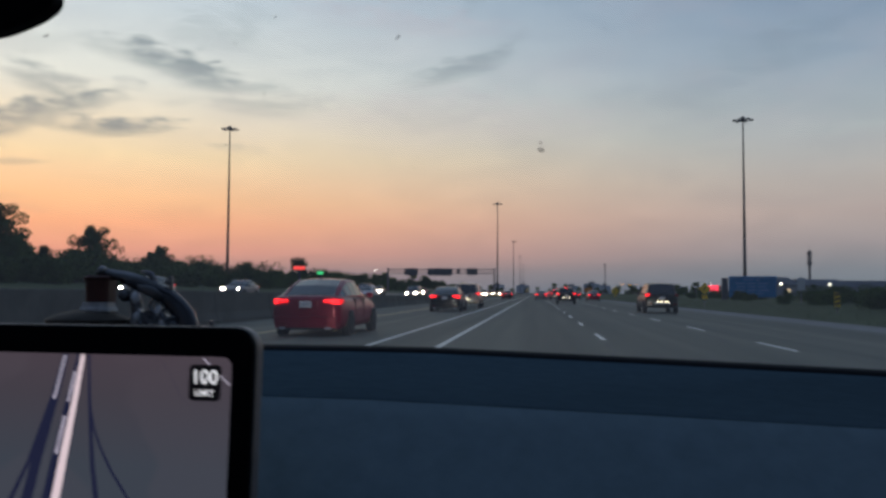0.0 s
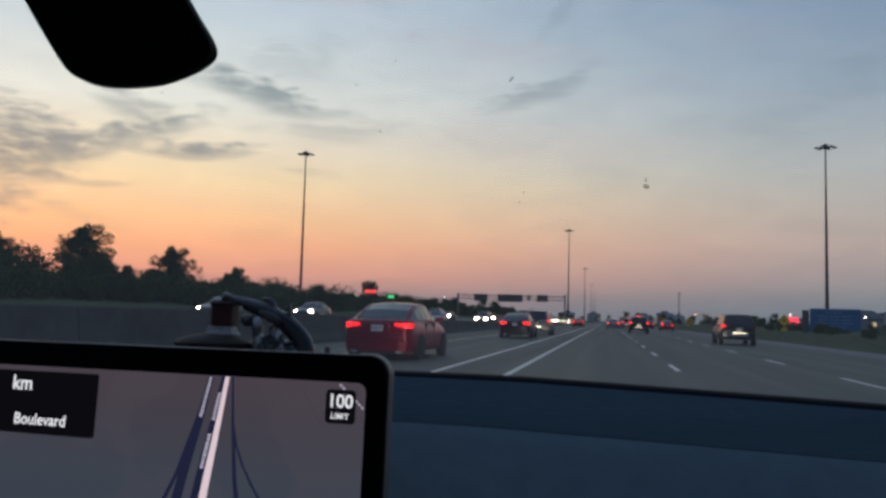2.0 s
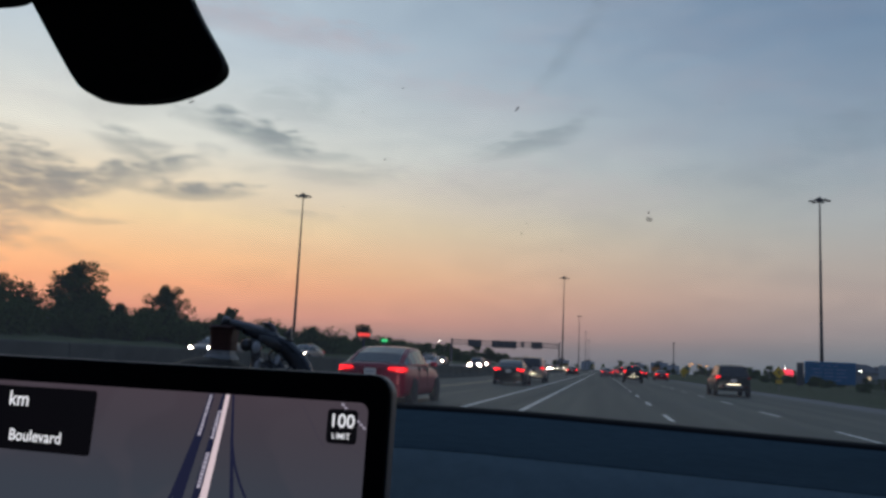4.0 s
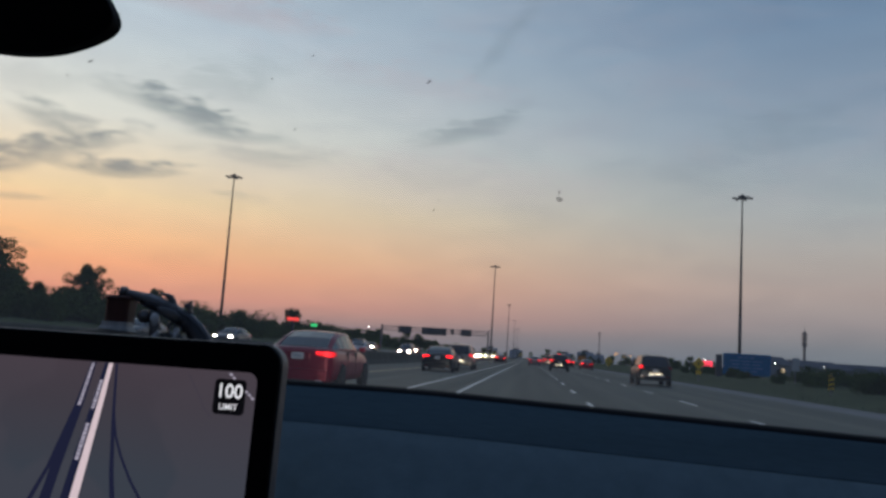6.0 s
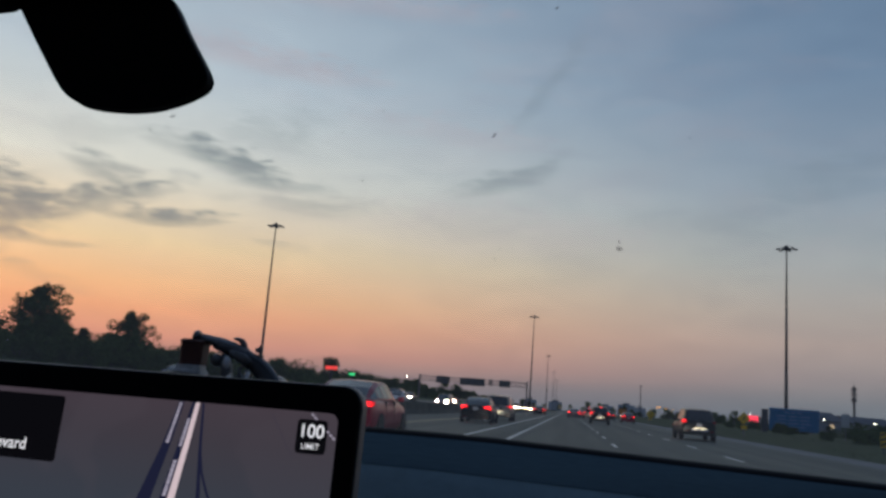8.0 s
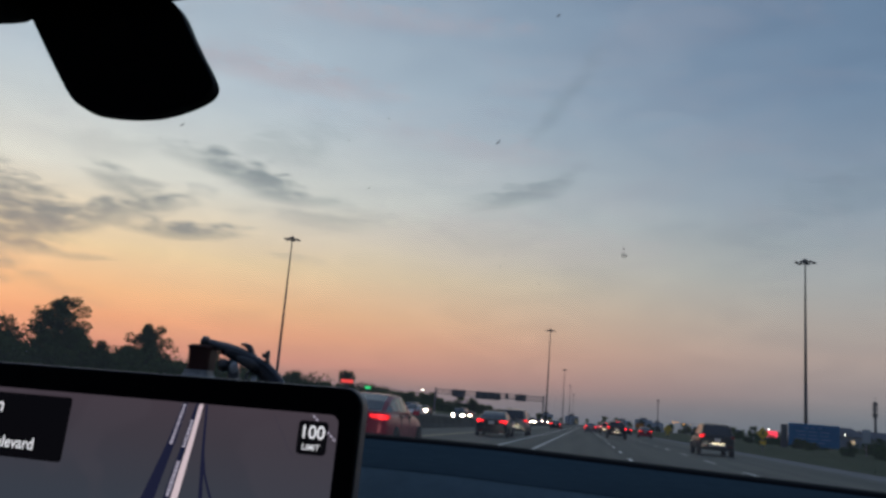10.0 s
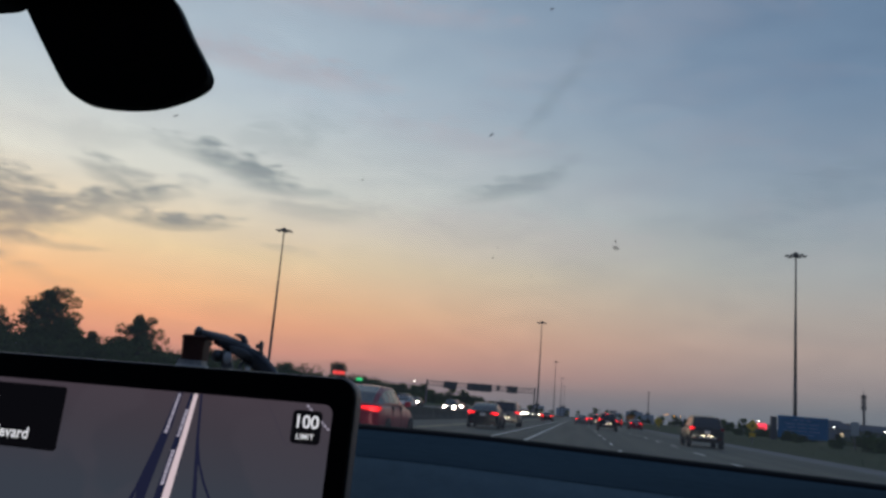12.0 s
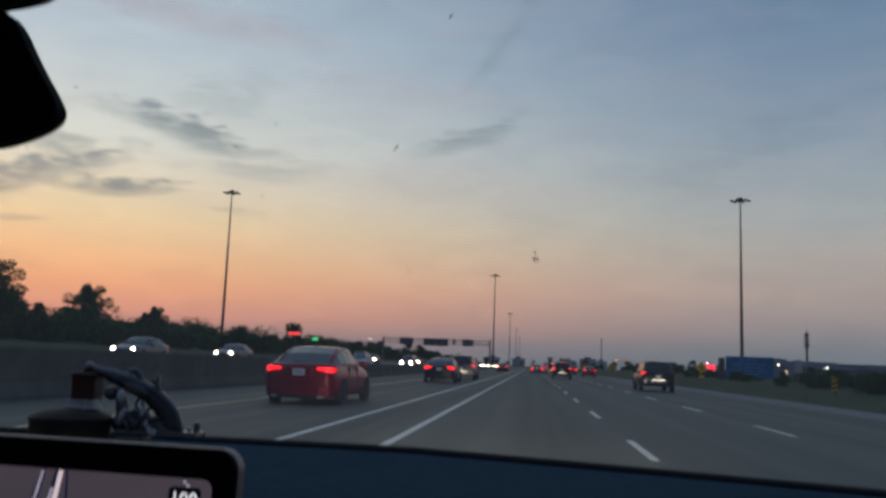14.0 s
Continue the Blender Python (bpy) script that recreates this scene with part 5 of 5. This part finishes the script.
# ------------------------------------------------------------------ far buildings, tower
# far walls and unlit windows are paled, haze put into their colour
WALL_FAR = material("far_wall", (0.75, 0.78, 0.82), 0.8, grain=0.3, scale=0.4, stain=0.3, stain_scale=0.1)
WALL_SIDING = material("pale_siding_wall", (0.46, 0.46, 0.45), 0.85, grain=0.3, scale=0.6)
ROOF_FAR = material("grey_shingle_roof", (0.13, 0.13, 0.14), 0.8, grain=0.4, scale=0.8)
WIN_DARK = material("far_window_glass", (0.42, 0.45, 0.5), 0.15, grain=0.2, scale=1)
WIN_LIT = glow("lit_window", (1.0, 0.75, 0.45), 0.8)


def tower_block(x, y, w, d, h, floors, cols):
    t = thing("apartment_building", "far grey apartment block, its colour paled for haze", "building", "skyline buildings", (x, y, 0))
    part("wall", box(-w / 2, 0, -0.5, w / 2, d, h, 0.2), WALL_FAR, t)
    part("roof", box(-w * 0.2, d * 0.3, h, w * 0.2, d * 0.7, h + 3), ROOF_FAR, t)
    for f in range(floors):
        for c in range(cols):
            cw, fh = w / cols, h / floors
            part("window", box(-w / 2 + c * cw + cw * 0.2, -0.15, f * fh + fh * 0.3, -w / 2 + c * cw + cw * 0.8, 0.1, f * fh + fh * 0.75), WIN_LIT if random.random() < 0.02 else WIN_DARK, t)
    return t


for x, y, w, h in ((58, 1500, 26, 14), (92, 1480, 28, 18), (118, 1520, 20, 15), (-30, 1550, 24, 15), (185, 1450, 30, 13), (236, 1500, 34, 14), (-75, 1500, 26, 15), (330, 1400, 40, 12)):
    tower_block(x, y, w, 20, h, max(4, int(h / 4)), max(4, int(w / 6)))


def gabled_house(x, y, w, d, h, rise, rz):
    t = thing("gabled_building", "low pale building with a grey gabled roof beyond the verge", "building", "buildings beyond the verge", (x, y, gz(x, y)), rz)
    part("wall", box(-w / 2, 0, -0.5, w / 2, d, h, 0.05), WALL_SIDING, t)
    b = loft([[(-w / 2 - 0.5, -0.6, h - 0.05), (-w / 2 - 0.5, d + 0.6, h - 0.05), (-w / 2 - 0.5, d / 2, h + rise)], [(w / 2 + 0.5, -0.6, h - 0.05), (w / 2 + 0.5, d + 0.6, h - 0.05), (w / 2 + 0.5, d / 2, h + rise)]])
    part("roof", b, ROOF_FAR, t)
    for i in range(5):
        cx = -w / 2 + (i + 0.5) * w / 5
        win = part("window", box(cx - 0.7, -0.06, 1.2, cx + 0.7, 0.05, 2.6, 0.03), WIN_LIT if i == 3 else WIN_DARK, t)
        part("sill", box(cx - 0.8, -0.14, 1.08, cx + 0.8, 0.0, 1.19, 0.02), WALL_FAR, win)
    return t


gabled_house(83, 300, 20, 13, 3.9, 2.9, 32)
gabled_house(105, 318, 20, 12, 3.8, 2.6, 28)
gabled_house(124, 330, 20, 10, 3.6, 2.6, 0)
t = thing("warehouse", "low grey flat-roofed building far behind the trees", "building", at=(-165, 205, gz(-165, 205)))
part("wall", box(-16, 0, -0.5, 16, 20, 6.0, 0.1), WALL_FAR, t)
part("roof", box(-16.3, -0.3, 6.0, 16.3, 20.3, 6.5, 0.05), ROOF_FAR, t)
for i in range(6):
    part("window", box(-14 + i * 5, -0.08, 2.2, -11 + i * 5, 0.05, 4.2, 0.03), WIN_DARK, t)

TX, TY = 133, 430
t = thing("cell_tower", "slender phone mast with antenna panels", "mast", at=(TX, TY, gz(TX, TY)))
part("shaft", cyl((0, 0, -0.5), (0, 0, 22.0), 0.75, 0.45, 10), GALV, t)
for z in (15.6, 18.2, 20.6):
    part("platform", cyl((0, 0, z), (0, 0, z + 0.2), 0.95, 0.95, 12), DARK_STEEL, t)
    for i in range(6):
        a = 2 * math.pi * i / 6 + z
        part("antenna_panel", box(1.05 * math.cos(a) - 0.14, 1.05 * math.sin(a) - 0.14, z - 0.9, 1.05 * math.cos(a) + 0.14, 1.05 * math.sin(a) + 0.14, z + 1.1, 0.04), GALV, t)
part("lightning_rod", cyl((0, 0, 22), (0, 0, 24.5), 0.12, 0.05, 8), DARK_STEEL, t)
t = thing("utility_pole", "thin dark utility pole far ahead", "pole", at=(33, 425, gz(33, 425)))
part("pole", cyl((0, 0, -0.5), (0, 0, 15.6), 0.26, 0.17, 8), DARK_STEEL, t)
part("crossarm", box(-0.9, -0.08, 14.6, 0.9, 0.08, 14.85, 0.02), DARK_STEEL, t)

def street_lamp(label, at, h, lamp, arm=1.2, group=""):
    t = thing("street_lamp", label, "street lamp", group, (at[0], at[1], gz(*at)))
    part("pole", cyl((0, 0, -0.3), (0, 0, h), 0.1, 0.06, 8), DARK_STEEL, t)
    part("arm", cyl((0, 0, h - 0.05), (-arm, -0.2, h + 0.15), 0.04, 0.035, 6), DARK_STEEL, t)
    head = part("lamp_head", box(-arm - 0.45, -0.4, h + 0.06, -arm + 0.1, 0.0, h + 0.24, 0.05), DARK_STEEL, t)
    part("lamp", box(-arm - 0.40, -0.44, h - 0.06, -arm + 0.05, -0.05, h + 0.055, 0.03), lamp, head, "lit lamp")
    return t


WHITE_LAMP = glow("white_lamp", (1.0, 0.92, 0.78), 14.0)
for x, y, h in ((34, 330, 4.6), (38, 345, 4.2), (43, 365, 4.4), (48, 380, 4.2), (54, 400, 4.6), (31, 310, 4.0)):
    street_lamp("amber street lamp, lit, far along the road", (x, y), h, AMBER, group="amber lamps")
for x, y, h in ((74, 262, 3.6), (81, 266, 3.2), (88, 262, 3.4), (61, 300, 4.2), (-58, 300, 6.5), (-44, 330, 6.0)):
    street_lamp("white yard lamp, lit, near far buildings", (x, y), h, WHITE_LAMP, group="yard lamps")
# roadworks sign, orange
t = thing("roadworks_sign", "small orange roadworks sign on a post", "road sign", at=(13.0 + bend(210), 210, gz(13.0 + bend(210), 210)))
part("post", cyl((0, 0.04, -0.2), (0, 0.04, 2.4), 0.05, 0.05, 8), GALV, t)
part("panel", box(-1.0, -0.03, 1.4, 1.0, 0.0, 2.5, 0.02), material("orange_sign", (0.75, 0.25, 0.02), 0.5, grain=0.15, scale=4), t)

# ------------------------------------------------------------------ trees and shrubs
def leaf_cloud(centres, count, leaf, rng):
    """Many small leaf faces scattered through clumps (x, y, z, radius, squash)."""
    v, f = [], []
    for i in range(count):
        cx, cy, cz, r, sq = centres[rng.randrange(len(centres))]
        d = Vector((rng.gauss(0, 1), rng.gauss(0, 1), rng.gauss(0, 1))).normalized() * r * (0.35 + 0.65 * rng.random() ** 0.5) * rng.uniform(0.85, 1.12)
        p = Vector((cx + d.x, cy + d.y, cz + d.z * sq))
        a, b2 = Vector((rng.uniform(-1, 1), rng.uniform(-1, 1), rng.uniform(-1, 1))).normalized(), Vector((rng.uniform(-1, 1), rng.uniform(-1, 1), rng.uniform(-1, 1)))
        b2 = a.cross(b2).normalized()
        s = leaf * rng.uniform(0.6, 1.4)
        k = len(v)
        v += [p - a * s, p + b2 * s * 0.6, p + a * s, p - b2 * s * 0.6]
        f.append((k, k + 1, k + 2, k + 3))
    me = bpy.data.meshes.new("crown")
    me.from_pydata(v, [], f)
    return me


def tree(seed, h, spread, label, trunk_part=0.10, leaves=9000, leaf=0.15):
    rng = random.Random(seed)
    t = thing("tree", label, "tree", "roadside trees", (0, -200 - seed * 3, 0))
    b = bmesh.new()
    lean = Vector((rng.uniform(-0.3, 0.3), rng.uniform(-0.3, 0.3), 0))
    tips = []
    top = Vector((lean.x, lean.y, h * 0.62))
    cyl((0, 0, -0.3), top * 0.5, 0.028 * h, 0.02 * h, 9, bm=b)
    cyl(top * 0.5, top, 0.02 * h, 0.009 * h, 8, bm=b)
    for i in range(17):
        z = h * rng.uniform(trunk_part, 0.68)
        a = rng.uniform(0, 2 * math.pi)
        ln = spread * rng.uniform(0.5, 1.0)
        p0 = Vector((lean.x, lean.y, 0)) * (z / (h * 0.62)) + Vector((0, 0, z))
        p1 = p0 + Vector((math.cos(a) * ln, math.sin(a) * ln, h * rng.uniform(0.05, 0.24)))
        cyl(p0, p1, 0.009 * h, 0.003 * h, 6, bm=b)
        tips.append((*p1, spread * rng.uniform(0.22, 0.38), rng.uniform(0.7, 1.0)))
        pm = p0.lerp(p1, 0.55)
        tips.append((*pm, spread * rng.uniform(0.22, 0.4), 0.7))
    for i in range(12):
        a = rng.uniform(0, 2 * math.pi)
        ln = spread * rng.uniform(0.0, 0.6)
        tips.append((lean.x + math.cos(a) * ln, lean.y + math.sin(a) * ln, h * rng.uniform(0.68, 0.93), spread * rng.uniform(0.16, 0.34), rng.uniform(0.7, 1.1)))
    part("trunk", b, BARK, t)
    me = leaf_cloud(tips, leaves, leaf, rng)
    me.materials.append(LEAF)
    new("crown", me).parent = t
    return t


def shrub(seed, w, h, label, leaves=2300, leaf=0.10):
    rng = random.Random(seed)
    t = thing("shrub", label, "shrub", "roadside shrubs", (0, -200 - seed * 3, 0))
    b = bmesh.new()
    tips = []
    for i in range(9):
        a = rng.uniform(0, 2 * math.pi)
        ln = w * rng.uniform(0.1, 0.75)
        p = Vector((math.cos(a) * ln, math.sin(a) * ln * 0.7, h * rng.uniform(0.3, 0.78)))
        cyl((0.1 * math.cos(a), 0.1 * math.sin(a), -0.2), p, 0.035, 0.012, 5, bm=b)
        tips.append((*p, w * rng.uniform(0.25, 0.42), rng.uniform(0.6, 0.9)))
        tips.append((p.x, p.y, p.z * 0.45, w * rng.uniform(0.25, 0.4), 0.8))
    part("stems", b, BARK, t)
    me = leaf_cloud(tips, leaves, leaf, rng)
    me.materials.append(LEAF_DARK)
    new("crown", me).parent = t
    return t


rng = random.Random(11)
TREES = [tree(1, 9.0, 3.2, "leafy broad tree, dark against the evening sky"), tree(2, 7.5, 2.8, "leafy rounded tree, dark against the evening sky"), tree(3, 10.5, 3.0, "tall leafy tree, dark against the evening sky"), tree(4, 8.0, 3.4, "wide leafy tree, dark against the evening sky"), tree(5, 6.2, 2.3, "small leafy tree, dark against the evening sky")]
FAR = [tree(31, 8.5, 3.2, "far leafy tree at the roadside", leaves=1500, leaf=0.3), tree(32, 7.0, 3.0, "far rounded tree at the roadside", leaves=1500, leaf=0.3), tree(33, 9.5, 2.8, "far tall tree at the roadside", leaves=1500, leaf=0.3)]
SHRUBS = [shrub(21, 2.2, 2.0, "dense dark green roadside shrub"), shrub(22, 2.8, 2.5, "wide dark green roadside shrub"), shrub(23, 1.8, 1.6, "low dark green roadside shrub")]


def plant(kind, x, y, s):
    m = pose(x, y, gz(x, y) - 0.05, 0, 0, rng.uniform(0, 360))
    c = copy_thing(kind, m)
    c.scale = (s * rng.uniform(0.9, 1.1), s * rng.uniform(0.9, 1.1), s)


# left: a close belt behind the oncoming lanes that thins out ahead
for i in range(80):
    y = 30 + i * 3.4 + rng.uniform(-2, 2)
    x = -48 - rng.uniform(0, 20) + bend(y)
    big = 0.52 + 0.22 * math.sin(i * 0.9) * math.sin(i * 0.37) + rng.uniform(-0.12, 0.14)
    plant(TREES[rng.randrange(5)], x, y, big * (0.70 if y > 170 else 0.74))
for i in range(110):
    y = 28 + i * 2.6 + rng.uniform(-2, 2)
    plant(SHRUBS[rng.randrange(3)], -44.0 - rng.uniform(0, 7) + bend(y), y, rng.uniform(0.9, 1.5))
for i in range(64):
    y = 34 + i * 3.6 + rng.uniform(-2, 2)
    plant(SHRUBS[rng.randrange(3)], -51.0 - rng.uniform(0, 10) + bend(y), y, rng.uniform(1.4, 2.1))
for i in range(60):
    y = 290 + i * 7 + rng.uniform(-4, 4)
    plant(FAR[rng.randrange(3)], -50 - rng.uniform(0, 40) + bend(y), y, rng.uniform(0.5, 0.85))
for x, y, s in ((-57, 196, 0.74), (-40, 300, 0.7), (-60, 70, 0.66), (-58, 84, 0.94), (-60, 89, 0.74), (-58, 103, 0.84), (-57, 121, 0.66), (-66, 160, 0.5)):
    plant(TREES[rng.randrange(4)], x + bend(y), y, s)
# right: shrubs on the bank, a few trees farther off
for i in range(64):
    y = 52 + i * 3.4 + rng.uniform(-2, 2)
    x = 17.0 + 0.05 * y + rng.uniform(0, 9)
    if y > 74 and y < 92 and x < 30:
        x += 6
    plant(SHRUBS[rng.randrange(3)], x, y, rng.uniform(0.4, 0.7))
for i in range(20):
    y = 40 + i * 1.6 + rng.uniform(-1, 1)
    plant(SHRUBS[rng.randrange(3)], 15.6 + 0.06 * y + rng.uniform(0, 4), y, rng.uniform(0.35, 0.6))
for i in range(44):
    y = 240 + i * 12 + rng.uniform(-6, 6)
    plant(FAR[rng.randrange(3)], 36 + rng.uniform(0, 60), y, rng.uniform(0.3, 0.5))
for i in range(50):
    plant(FAR[rng.randrange(3)], -120 + i * 9 + rng.uniform(-4, 4), 760 + rng.uniform(-40, 60), rng.uniform(0.7, 1.2))
# rough grass along the shoulder
rg = random.Random(5)
v, f = [], []
for i in range(2600):
    y = 22 + 90 * rg.random() ** 1.4
    x = 11.9 + rg.uniform(0, 9) + bend(y)
    h, w, a = rg.uniform(0.05, 0.2), rg.uniform(0.006, 0.015), rg.uniform(0, math.pi)
    z = gz(x, y) - 0.01
    k = len(v)
    v += [(x - w * math.cos(a), y - w * math.sin(a), z), (x + w * math.cos(a), y + w * math.sin(a), z), (x + rg.uniform(-0.1, 0.1), y + rg.uniform(-0.1, 0.1), z + h)]
    f.append((k, k + 1, k + 2))
me = bpy.data.meshes.new("grass")
me.from_pydata(v, [], f)
me.materials.append(GRASS)
tagged(new("grass", me), "rough dry grass along the shoulder", "grass", kind="stuff")
for ob in TREES + SHRUBS + FAR:
    for c in list(ob.children):
        bpy.data.objects.remove(c)
    bpy.data.objects.remove(ob)
